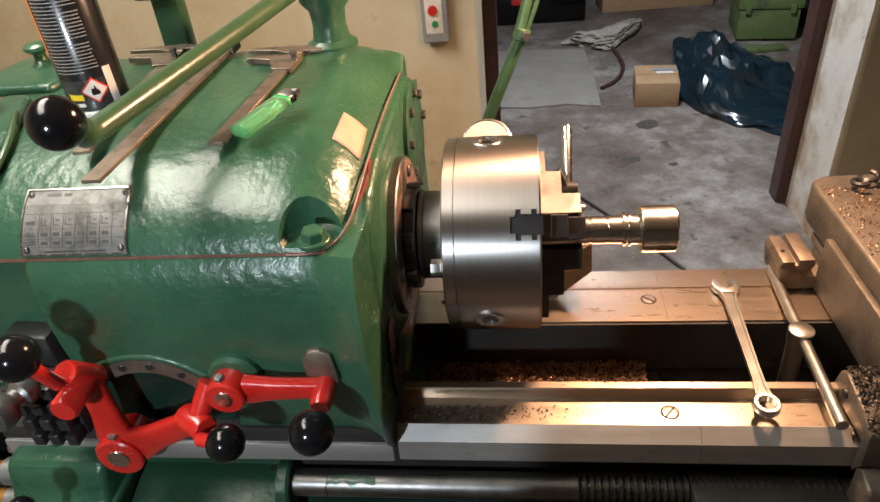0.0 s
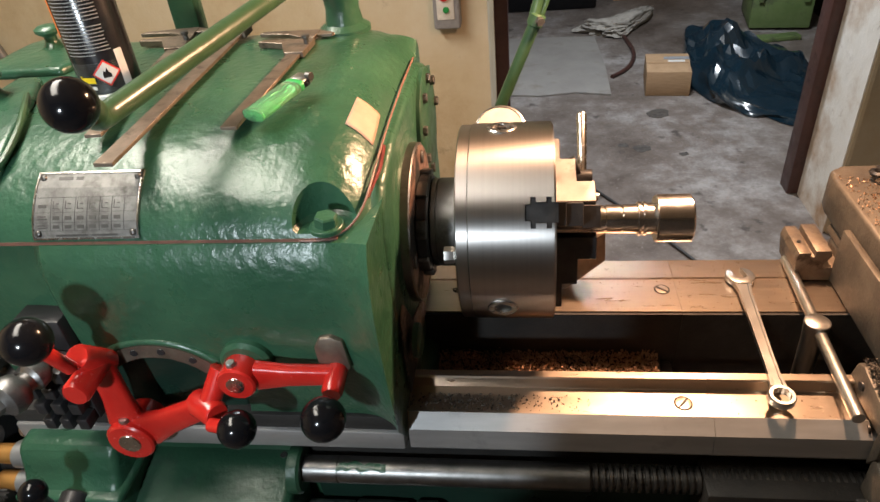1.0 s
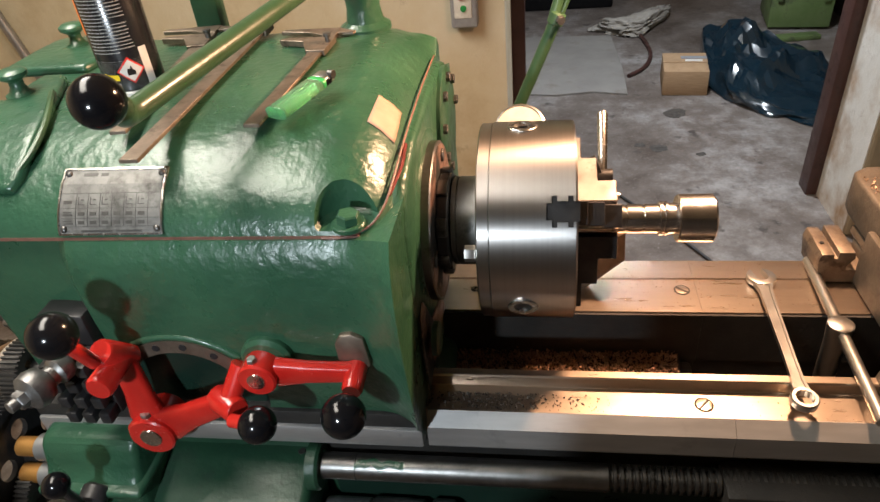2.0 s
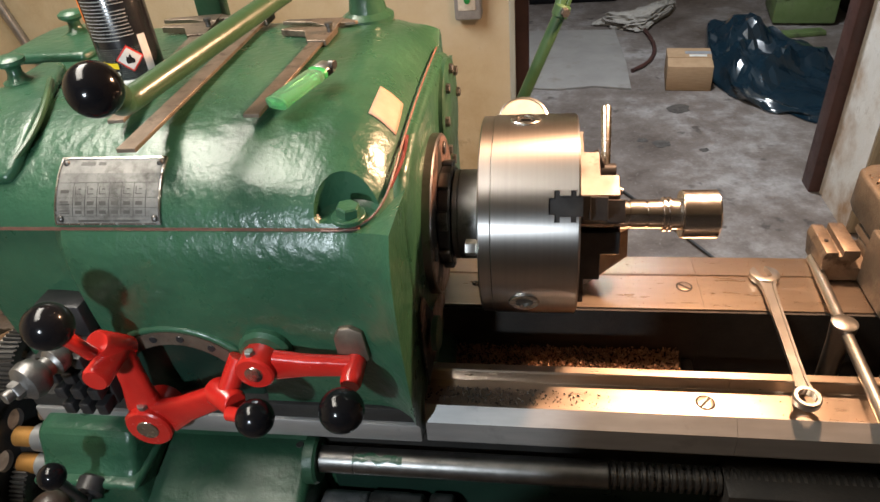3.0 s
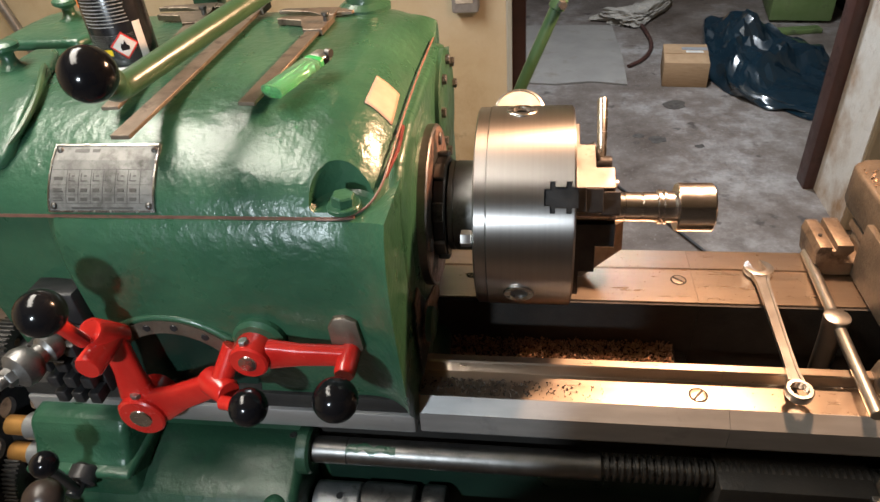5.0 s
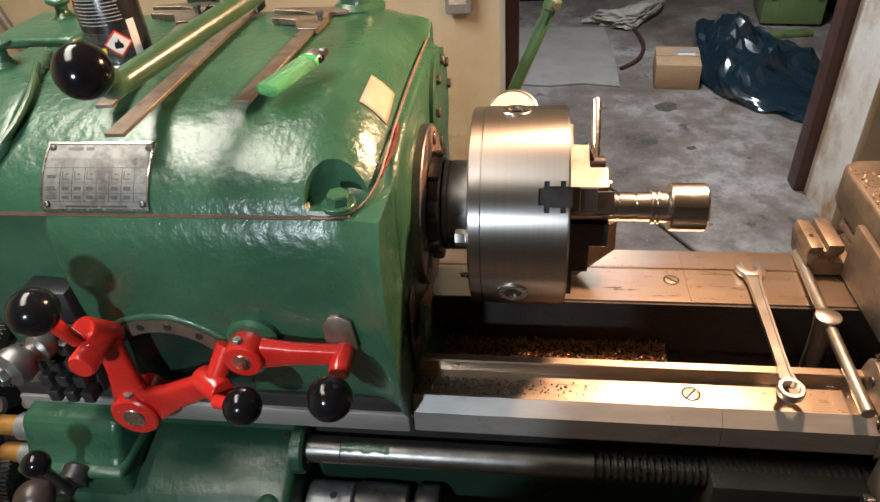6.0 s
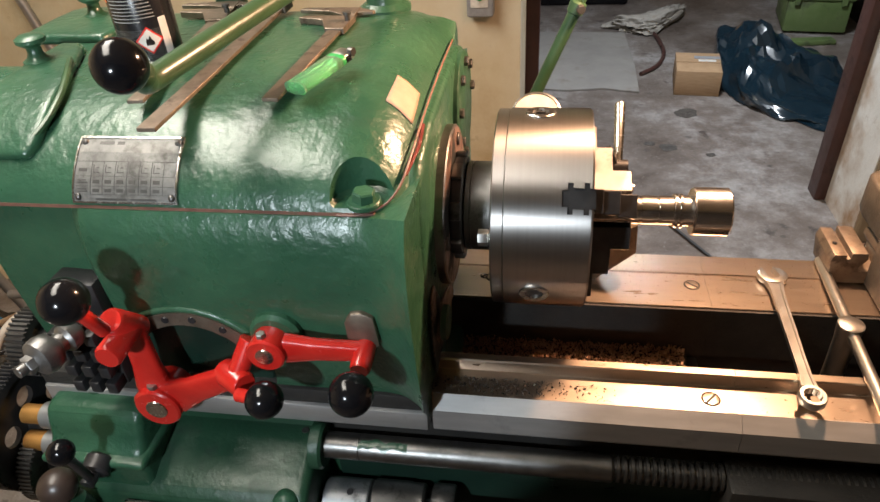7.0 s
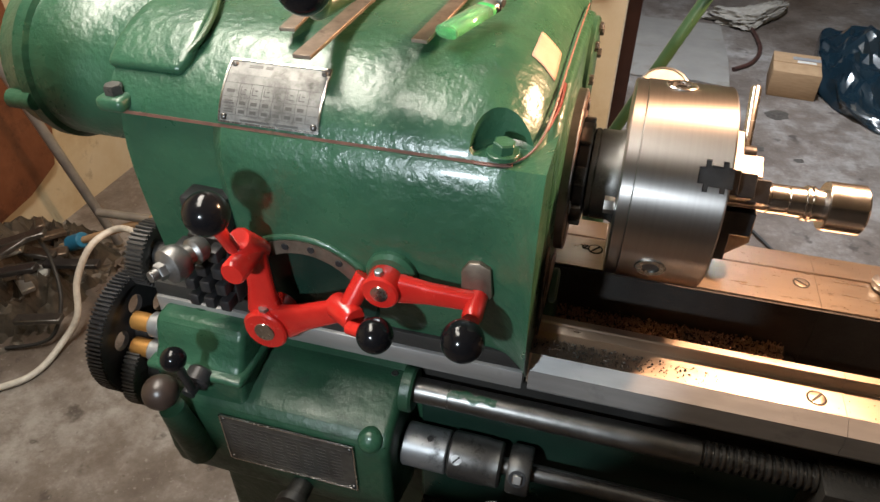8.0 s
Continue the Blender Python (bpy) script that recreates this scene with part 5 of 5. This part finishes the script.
# ---- things on the bed ----
wr = thing("combination_wrench", (0.30, 0.01, 0.951), "satin steel combination wrench lying across the bed ways", "wrench")
wa, wb_ = Vector((0.2870, -0.106, 0.9705)), Vector((0.3030, 0.119, 0.9560))
wm = Matrix.Translation(wa) @ (wb_ - wa).to_track_quat("Y", "Z").to_matrix().to_4x4()
wl = (wb_ - wa).length
star = [(0.0098 * (1 if i % 2 else 0.92) * math.cos(math.pi * i / 12), 0.0098 * (1 if i % 2 else 0.92) * math.sin(math.pi * i / 12)) for i in range(24)]
rb = cut(merge(bm_lathe([(-0.0050, 0), (-0.0050, 0.0128), (-0.003, 0.0142), (0.003, 0.0142), (0.0050, 0.0128), (0.0050, 0)], (0, 0, 0), (0, 0, 1), 48)), bm_prism(star, "z", -0.02, 0.02))
rb.transform(wm @ pose(0, 0, 0.0, 8, 0, 0))
part("ring_end", rb, SATIN, wr, "twelve-point ring end", 30)
shank = bmesh.new()
rings = []
for y, w, t in ((0.014, 0.0085, 0.0035), (0.03, 0.0065, 0.0030), (0.06, 0.0062, 0.0028), (wl - 0.06, 0.0072, 0.0028), (wl - 0.03, 0.0080, 0.0030), (wl - 0.012, 0.012, 0.0036)):
    sec = [(-w, -t), (-w * 0.6, -t), (-w * 0.5, -t * 0.55), (w * 0.5, -t * 0.55), (w * 0.6, -t), (w, -t), (w, t), (w * 0.62, t), (w * 0.5, t * 0.55), (-w * 0.5, t * 0.55), (-w * 0.62, t), (-w, t)]
    rings.append([shank.verts.new(wm @ Vector((u, y, v))) for u, v in sec])
for a, b in zip(rings, rings[1:]):
    for i in range(12):
        shank.faces.new((a[i], a[(i + 1) % 12], b[(i + 1) % 12], b[i]))
shank.faces.new(rings[0][::-1])
shank.faces.new(rings[-1])
part("shank", shank, SATIN, wr, "", 25)
ang = radians(15)
mouth = [(-0.0075, 0.03), (-0.0075, -0.004), (-0.004, -0.008), (0.004, -0.008), (0.0075, -0.004), (0.0075, 0.03)]
mouth = [(u * math.cos(ang) - v * math.sin(ang), wl + u * math.sin(ang) + v * math.cos(ang)) for u, v in mouth]
full = [(0.0185 * math.cos(radians(a)), wl + 0.0185 * math.sin(radians(a))) for a in range(0, 360, 10)]
part("open_end", cut(bm_prism(full, "z", -0.0042, 0.0042, 0.0012, 2, wm), bm_prism(mouth, "z", -0.02, 0.02, m=wm)), SATIN, wr, "open jaw end", 30)

ck = thing("chuck_key", (0.36, 0.02, 0.951), "steel T-handle chuck key lying across the bed ways", "chuck key")
part("tommy_bar", bm_rod((0.3715, 0.157, 0.9580), (0.3500, -0.138, 0.9755), 0.0066, 0.001), SATIN, ck)
part("key_shank", bm_lathe([(0, 0.0105), (0.02, 0.0115), (0.08, 0.0125), (0.104, 0.0145), (0.1075, 0.0145), (0.109, 0.0125), (0.109, 0)], (0.3585, 0.006, 0.870), (0, 0, 1), 36), SATIN, ck)

tb = thing("tool_holder", (0.42, 0.155, 0.951), "slotted steel tool holder block standing on the bed", "tool holder")
prof_tb = [(0.371, 0.952), (0.366, 0.985), (0.369, 0.996), (0.384, 0.996), (0.384, 0.990), (0.389, 0.990), (0.389, 0.999), (0.408, 0.999), (0.410, 0.990), (0.402, 0.978), (0.402, 0.972), (0.432, 0.972), (0.432, 0.978), (0.424, 0.990), (0.426, 0.999), (0.450, 0.999), (0.453, 0.990), (0.446, 0.976), (0.456, 0.966), (0.456, 0.952)]
part("block", bm_prism(prof_tb, "y", 0.116, 0.180, 0.0012), BROWN_STEEL, tb, "", 25)
part("clamp_screw", bm_lathe([(0, 0.004), (0.007, 0.004), (0.008, 0.003), (0.008, 0)], (0.416, 0.150, 0.972), (0, 0, 1), 16), SATIN, tb)
part("clamp_screw", bm_lathe([(0, 0.0028), (0.002, 0.0026), (0.002, 0)], (0.376, 0.142, 0.9955), (0, 0, 1), 12), BLACK_STEEL, tb)

# dial gauge and clamp lever behind the chuck
dg = thing("dial_gauge", (-0.015, 0.22, 0.951), "white faced dial gauge on a stand behind the chuck", "dial gauge")
dn = Vector((0.02, -0.55, 0.83)).normalized()
part("case", bm_lathe([(0, 0), (0, 0.030), (0.003, 0.033), (0.016, 0.034), (0.020, 0.033), (0.021, 0.030), (0.019, 0.030)], (-0.012, 0.225, 1.125), dn, 48), SATIN, dg)
part("dial", bm_lathe([(0, 0.0305), (0.0006, 0.0305), (0.0006, 0)], Vector((-0.012, 0.225, 1.125)) + dn * 0.019, dn, 48), DIAL, dg, "pale dial face")
part("stand_post", bm_rod((-0.012, 0.238, 1.13), (-0.012, 0.238, 0.80), 0.007), DARK_STEEL, dg)
part("stand_foot", bm_box(-0.04, 0.02, 0.17, 0.26, 0.78, 0.80, 0.004), DARK_STEEL, dg)
cl = thing("clamp_lever", (0.092, 0.13, 0.951), "bright steel clamp lever with a cross pin behind the chuck", "lever")
part("lever_rod", bm_lathe([(0, 0.0055), (0.074, 0.0066), (0.077, 0.005), (0.078, 0)], (0.092, 0.135, 1.112), (0.01, 0.66, 0.75), 24), STEEL, cl)
part("lever_boss", merge(bm_rod((0.080, 0.132, 1.106), (0.104, 0.132, 1.106), 0.0105), bm_prism([(0.078, 1.10), (0.074, 1.13), (0.082, 1.135), (0.092, 1.112), (0.104, 1.10)], "y", 0.126, 0.140, 0.002)), BLACK_STEEL, cl)
part("cross_pin", bm_rod((0.082, 0.118, 1.094), (0.112, 0.112, 1.089), 0.005), SATIN, cl)
part("bracket", bm_prism([(0.06, 0.952), (0.074, 0.952), (0.1235, 0.9988), (0.1214, 1.0424), (0.102, 1.03), (0.094, 1.10), (0.074, 1.10)], "y", 0.100, 0.126, 0.001), BROWN_STEEL, cl, "dark brown bracket plate", 0)

# lamp arm
arm = thing("lamp_arm", (-0.06, 0.42, 0.0), "green enamelled jointed lamp arm with chipped paint", "lamp arm")
low, jnt, top = Vector((-0.085, 0.40, 0.93)), Vector((0.040, 0.40, 1.226)), Vector((0.092, 0.44, 1.42))
part("lower_tube", bm_rod(low, jnt, 0.0095), LEVER_GREEN, arm)
part("joint", bm_lathe([(0, 0.008), (0.003, 0.0125), (0.018, 0.0125), (0.021, 0.008)], jnt - (jnt - low).normalized() * 0.012, jnt - low, 24), LEVER_GREEN, arm)
part("joint_nut", bm_hex(jnt + Vector((0.004, -0.012, 0)), (0.2, -1, 0), 0.012, 0.008), DARK_STEEL, arm)
part("upper_tube", bm_rod(jnt + Vector((-0.005, 0, 0)), top, 0.0080), LEVER_GREEN, arm)
part("upper_tube", bm_rod(jnt + Vector((0.006, 0.004, 0)), top + Vector((0.028, 0, 0)), 0.0042), LEVER_GREEN, arm)
part("foot", bm_box(-0.11, -0.04, 0.37, 0.43, 0.86, 0.935, 0.006), GREEN_DARK, arm)
part("post", bm_rod((-0.075, 0.40, 0.0), (-0.075, 0.40, 0.87), 0.02), GREEN_DARK, arm)

# ---- on the walls ----
sb = thing("switch_box", (-0.205, 1.45, 0.96), "grey wall switch box with red and green buttons", "switch")
part("box", bm_box(-0.248, -0.168, 1.395, 1.449, 0.905, 1.12, 0.008, 3), GREY_PLASTIC, sb)
part("plate", bm_box(-0.236, -0.184, 1.391, 1.397, 0.935, 1.05, 0.003, 2), WHITE_PLASTIC, sb)
part("red_button", bm_rod((-0.212, 1.392, 1.005), (-0.212, 1.382, 1.005), 0.014), RED_PLASTIC, sb, "red stop button")
part("green_button", bm_rod((-0.208, 1.392, 0.965), (-0.208, 1.385, 0.965), 0.009), GREEN_PLASTIC, sb, "green start button")

# ---- next room ----
bx = thing("cardboard_box", (0.79, 3.05, 0.0), "small closed cardboard box with tape and label", "box")
bm_ = pose(0.795, 3.06, 0, 0, 0, -6)
part("carton", bm_box(-0.115, 0.115, -0.12, 0.15, 0.0, 0.135, 0.004, 2, bm_), CARDBOARD, bx)
part("lid_flap", bm_box(-0.115, 0.115, 0.010, 0.150, 0.1355, 0.138, 0, 1, bm_), CARDBOARD, bx, "", 0)
part("tape", bm_box(-0.02, 0.115, 0.06, 0.10, 0.1385, 0.1395, 0, 1, bm_), GREY_PLASTIC, bx, "clear grey packing tape", 0)
part("paper_label", bm_box(0.0, 0.09, 0.02, 0.05, 0.1385, 0.1395, 0, 1, bm_), WHITE_PLASTIC, bx, "", 0)

bag_bm = bmesh.new()
bmesh.ops.create_icosphere(bag_bm, subdivisions=5, radius=1)


def crease(x, y, turn, along, across, seed):
    """A fold line, 0 to 1, that runs in the direction turn and wavers."""
    u, w = x * math.cos(turn) + y * math.sin(turn), y * math.cos(turn) - x * math.sin(turn)
    w += 0.05 * noise.noise(Vector((u * 5, w * 5, seed + 9)))
    return max(0.0, 1 - 2.2 * abs(noise.noise(Vector((u * along, w * across, seed)))))


for v in bag_bm.verts:
    c = v.co.copy()
    k = 0.95 + 0.20 * noise.noise(c * 1.3 + Vector((3, 1, 5))) + 0.10 * noise.noise(c * 3.1)
    x, y = c.x * 0.37 * k, c.y * 0.58 * k
    top = max(0.0, c.z)
    flat = min(1.0, max(0.15, 0.6 + 1.2 * y - 0.5 * x))
    fold = 0.075 * crease(x, y, 0.9, 1.6, 5.0, 2.0) + 0.07 * crease(x, y, 0.3, 2.6, 8.0, 7.3) + 0.05 * crease(x, y, 1.4, 3.5, 12.0, 4.4) + 0.035 * crease(x, y, 2.3, 5.0, 15.0, 1.4)
    z = top ** 0.6 * (0.07 + 0.07 * noise.noise(Vector((x * 2.2, y * 2.2, 1.0))) + 0.05 * c.y) + top ** 0.7 * fold * flat
    v.co = Vector((1.28 + x - 0.10 * c.y, 3.06 + y, max(z, 0.004 + 0.004 * abs(c.x))))
tagged(part("bin_bag", bag_bm, BAG, None, "crumpled shiny black plastic bin bag on the floor", 16), category="bag")

ply_poly = [(-0.35, 3.06), (0.10, 2.99), (0.30, 3.02), (0.49, 2.97), (0.50, 3.35), (0.48, 3.95), (-0.35, 4.0)]
tagged(part("board", bm_prism(ply_poly, "z", 0.0, 0.012, 0.002), PLY, None, "dusty grey board lying on the floor", 0), category="board")
tagged(part("hose", bm_tube([(0.52, 3.22, 0.013), (0.63, 3.36, 0.013), (0.69, 3.6, 0.013), (0.66, 3.95, 0.013), (0.58, 4.2, 0.013)], 0.012, 10), FRAME_BROWN, None, "brown rubber hose on the floor"), category="hose")

def stain(x, y, r, seed):
    pts = []
    for i in range(22):
        a = 2 * math.pi * i / 22
        k = r * (1 + 0.35 * noise.noise(Vector((math.cos(a) * 1.4 + seed, math.sin(a) * 1.4, seed * 3.1))))
        pts.append((x + 1.25 * k * math.cos(a), y + k * math.sin(a)))
    return tagged(part("oil_stain", bm_prism(pts, "z", 0.0, 0.0012), STAIN, None, "dark oil stain on the concrete floor", 0), kind="structure", category="stain")


stain(0.567, 2.338, 0.034, 1.0)
stain(0.487, 2.375, 0.022, 2.0)
stain(0.75, 2.27, 0.018, 3.0)
stain(0.70, 2.72, 0.05, 4.0)
rag_bm = bmesh.new()
bmesh.ops.create_icosphere(rag_bm, subdivisions=5, radius=1)
for v in rag_bm.verts:
    c = v.co.copy()
    k = 1 + 0.5 * noise.noise(c * 1.3 + Vector((9, 2, 1))) - 0.5 * abs(noise.noise(c * 3.3 + Vector((1, 4, 2)))) - 0.2 * abs(noise.noise(c * 8))
    c *= k
    bend = 0.10 * math.cos(c.x * 2.2)
    v.co = Vector((0.66 + c.x * 0.27, 4.15 + c.y * 0.13 + 0.12 * c.x - bend, max(0.004, 0.045 + c.z * 0.075)))
tagged(part("rag", rag_bm, RAG, None, "crumpled dirty white cloth rag on the floor", 80), category="rag")

gbx = thing("storage_box", (1.55, 4.0, 0.0), "olive green painted storage box with lid", "box")
gm = pose(1.66, 4.1, 0, 0, 0, -8) @ Matrix.Diagonal((0.82, 0.82, 0.8, 1))
part("box_body", bm_box(-0.22, 0.22, -0.24, 0.26, 0.02, 0.26, 0.012, 2, gm), BOX_GREEN, gbx)
part("lid", bm_box(-0.235, 0.235, -0.255, 0.275, 0.262, 0.36, 0.012, 2, gm), BOX_GREEN, gbx)
part("latch", bm_box(-0.18, -0.14, -0.268, -0.254, 0.23, 0.30, 0.003, 1, gm), BOX_GREEN, gbx)
part("latch", bm_box(0.14, 0.18, -0.268, -0.254, 0.23, 0.30, 0.003, 1, gm), BOX_GREEN, gbx)
part("handle", bm_tube([gm @ Vector(p) for p in ((-0.09, 0, 0.36), (-0.08, 0, 0.385), (0.08, 0, 0.385), (0.09, 0, 0.36))], 0.009, 10), BLACK, gbx)
yb = thing("yellow_block", (1.5, 3.74, 0.0), "yellow-green plastic strip on the floor", "strip")
part("strip", bm_box(-0.13, 0.13, -0.04, 0.04, 0.0, 0.03, 0.008, 2, pose(1.58, 3.74, 0, 0, 0, 6)), BOX_GREEN, yb)
cb = thing("cardboard_sheet", (1.0, 4.7, 0), "flattened cardboard box leaning on clutter", "box")
part("carton", bm_box(-0.42, 0.42, -0.15, 0.15, 0.0, 0.25, 0.004, 2, pose(1.1, 4.95, 0, 0, 0, 4)), CARDBOARD, cb)
jb_ = thing("tool_case", (0.0, 4.75, 0), "black tool case with red catch", "case")
part("case_body", bm_box(-0.45, 0.5, -0.2, 0.2, 0, 0.3, 0.02, 3, pose(0.05, 4.8, 0)), BLACK, jb_)
part("catch", bm_box(-0.05, 0.03, -0.215, -0.198, 0.15, 0.21, 0.004, 2, pose(0.05, 4.8, 0)), RED_PLASTIC, jb_)
tagged(part("crate", bm_box(1.95, 2.6, 3.6, 4.4, 0, 0.5, 0.02, 2), BLACK, None, "dark plastic crate in shade"), category="crate")
tagged(part("cable", bm_tube([(0.230, 2.10, 0.007), (0.271, 2.02, 0.007), (0.447, 1.747, 0.007), (0.615, 1.453, 0.007), (0.66, 1.36, 0.007), (0.66, 1.25, 0.007)], 0.0065, 8), CABLE_DARK, None, "dark cable on the floor"), category="cable")

# ---- left corner behind the machine ----
tagged(part("rust_panel", bm_prism([(0.3, 0.12), (0.88, 0.19), (1.02, 0.24), (1.08, 0.40), (1.06, 0.95), (0.3, 1.0)], "x", -2.05, -2.02, 0.004), RUST_PANEL, None, "rust brown sheet leaning on the wall"), category="panel")
tagged(part("wall_pipe", bm_rod((-1.87, 0.765, 1.0), (-1.735, 0.905, 0.02), 0.016), ZINC, None, "grey zinc pipe leaning on the wall"), category="pipe")
tagged(part("wall_pipe", bm_rod((-1.815, 1.425, 1.30), (-1.66, 1.425, 0.70), 0.016), ZINC, None, "grey zinc pipe running down the plaster wall"), category="pipe")
tagged(part("steel_rod", bm_rod((-1.61, 0.75, 0.282), (-1.2, 0.75, 0.305), 0.014), ZINC, None, "grey steel rod on the clutter"), category="rod")
tagged(part("wooden_stick", bm_rod((-1.83, 0.75, 0.095), (-1.40, 0.75, 0.30), 0.012), WOOD, None, "raw wooden stick wrapped with blue tape"), category="stick")
tagged(part("blue_roll", bm_rod((-1.78, 0.75, 0.12), (-1.715, 0.75, 0.152), 0.027, 0.004), BLUE_TAPE, None, "blue tape roll on a stick"), category="tape")
tagged(part("white_cable", bm_tube([(-1.80, 0.12, 0.012), (-1.631, 0.232, 0.013), (-1.577, 0.314, 0.012), (-1.575, 0.432, 0.03), (-1.539, 0.477, 0.10), (-1.537, 0.52, 0.20), (-1.493, 0.57, 0.30), (-1.46, 0.64, 0.32), (-1.367, 0.617, 0.352), (-1.277, 0.578, 0.345), (-1.2, 0.54, 0.30)], 0.010, 12), CABLE_WHITE, None, "white electric cable looping to the floor"), category="cable")
for i in range(26):
    a = random.uniform(0, 3.1)
    p = Vector((random.uniform(-2.0, -1.68), random.uniform(0.4, 0.8), random.uniform(0.04, 0.22)))
    d = Vector((math.cos(a), math.sin(a) * 0.7, random.uniform(-0.2, 0.25))) * random.uniform(0.08, 0.2)
    d.z = max(d.z, 0.012 - p.z)
    ob = part("scrap_bar", bm_box(-0.5 * random.uniform(0.02, 0.05), 0.02, 0, d.length, -0.006, 0.012, 0.003, 1, Matrix.Translation(p) @ d.to_track_quat("Y", "Z").to_matrix().to_4x4()), random.choice((DARK_STEEL, BLACK_STEEL, BROWN_STEEL, ZINC, ZINC, SATIN)), None, "dark oily scrap bar in a heap")
    tagged(ob, category="scrap", group="scrap heap")
tagged(part("cable_loop", bm_tube([(-1.80, 0.66, 0.22), (-1.68, 0.58, 0.20), (-1.61, 0.50, 0.12), (-1.62, 0.42, 0.03), (-1.74, 0.36, 0.012)], 0.006, 10), CABLE_DARK, None, "black cable loop on the scrap heap"), category="cable")
scrap_bm = bmesh.new()
bmesh.ops.create_grid(scrap_bm, x_segments=50, y_segments=50, size=0.5)
for v in scrap_bm.verts:
    r = v.co.length / 0.5
    v.co = Vector((-1.93 + v.co.x * 0.55, 0.62 + v.co.y * 0.7, max(0.0, 0.24 * (1 - r) + 0.09 * noise.noise(v.co * 9) + 0.05 * noise.noise(v.co * 25)) - 0.004))
tagged(part("scrap_heap", scrap_bm, CAST_GREY, None, "heap of dark oily metal scrap on the floor", 0), category="scrap", kind="stuff")

# ---- swarf and crumbs ----
scatter("swarf_pile", 7000, lambda: (random.uniform(-0.10, 0.193), *(lambda t: (-0.012 + 0.062 * t, 0.850 + 0.030 * t + abs(random.gauss(0, 0.003))))(random.random())), (0.0015, 0.005), SWARF, "coarse coppery swarf heap between the ways")
scatter("rail_swarf", 420, lambda: (random.gauss(-0.03, 0.05), random.uniform(-0.114, -0.09), 0.9508), (0.001, 0.004), SWARF_DARK, "dark chips on the front way")
scatter("rail_swarf", 260, lambda: (random.uniform(-0.1, 0.42), random.choice((random.uniform(-0.073, -0.066), random.uniform(-0.115, -0.092))), 0.9512 if random.random() < 0.5 else 0.951), (0.0006, 0.0018), SWARF, "fine bright chips on the ways")
scatter("way_swarf", 420, lambda: (random.uniform(0.06, 0.44), random.uniform(0.058, 0.163), 0.9512), (0.0005, 0.0018), SWARF, "fine bright chips on the rear way")
scatter("slide_swarf", 2200, lambda: (random.uniform(0.43, 0.6), random.uniform(-0.1, 0.2), 1.0592), (0.001, 0.004), SWARF, "chips scattered on the cross slide")
scatter("wing_swarf", 3800, lambda: (random.uniform(0.374, 0.5), *(lambda t: (-0.072 - 0.076 * t, 0.9945 - 0.021 * t * t))(random.random())), (0.0015, 0.0045), SWARF_DARK, "dark chips caked on the carriage wing")
scatter("apron_swarf", 2500, lambda: (random.uniform(0.376, 0.5), *(lambda t: (-0.146 - 0.05 * t, 0.929 - 0.055 * t))(random.random())), (0.0015, 0.0045), SWARF_DARK, "dark chips caked on the apron top")
scatter("tray_swarf", 5000, lambda: (random.uniform(-0.25, 0.4), random.uniform(-0.38, -0.11), 0.592 + abs(random.gauss(0, 0.006))), (0.002, 0.009), SWARF_DARK, "dark oily swarf in the chip tray")
for x, y, a in ((0.475, 0.19, 20), (0.50, 0.16, 80), (0.49, 0.205, 140)):
    pts = [Vector((x, y, 1.066)) + Vector((0.010 * math.cos(radians(a + 40 * i)), 0.010 * math.sin(radians(a + 40 * i)), 0.0009 * i)) for i in range(8)]
    tagged(part("steel_curl", bm_tube(pts, 0.0035, 6, 3), BLACK_STEEL, None, "dark curled steel chip on the cross slide"), category="chip", group="curled chips")
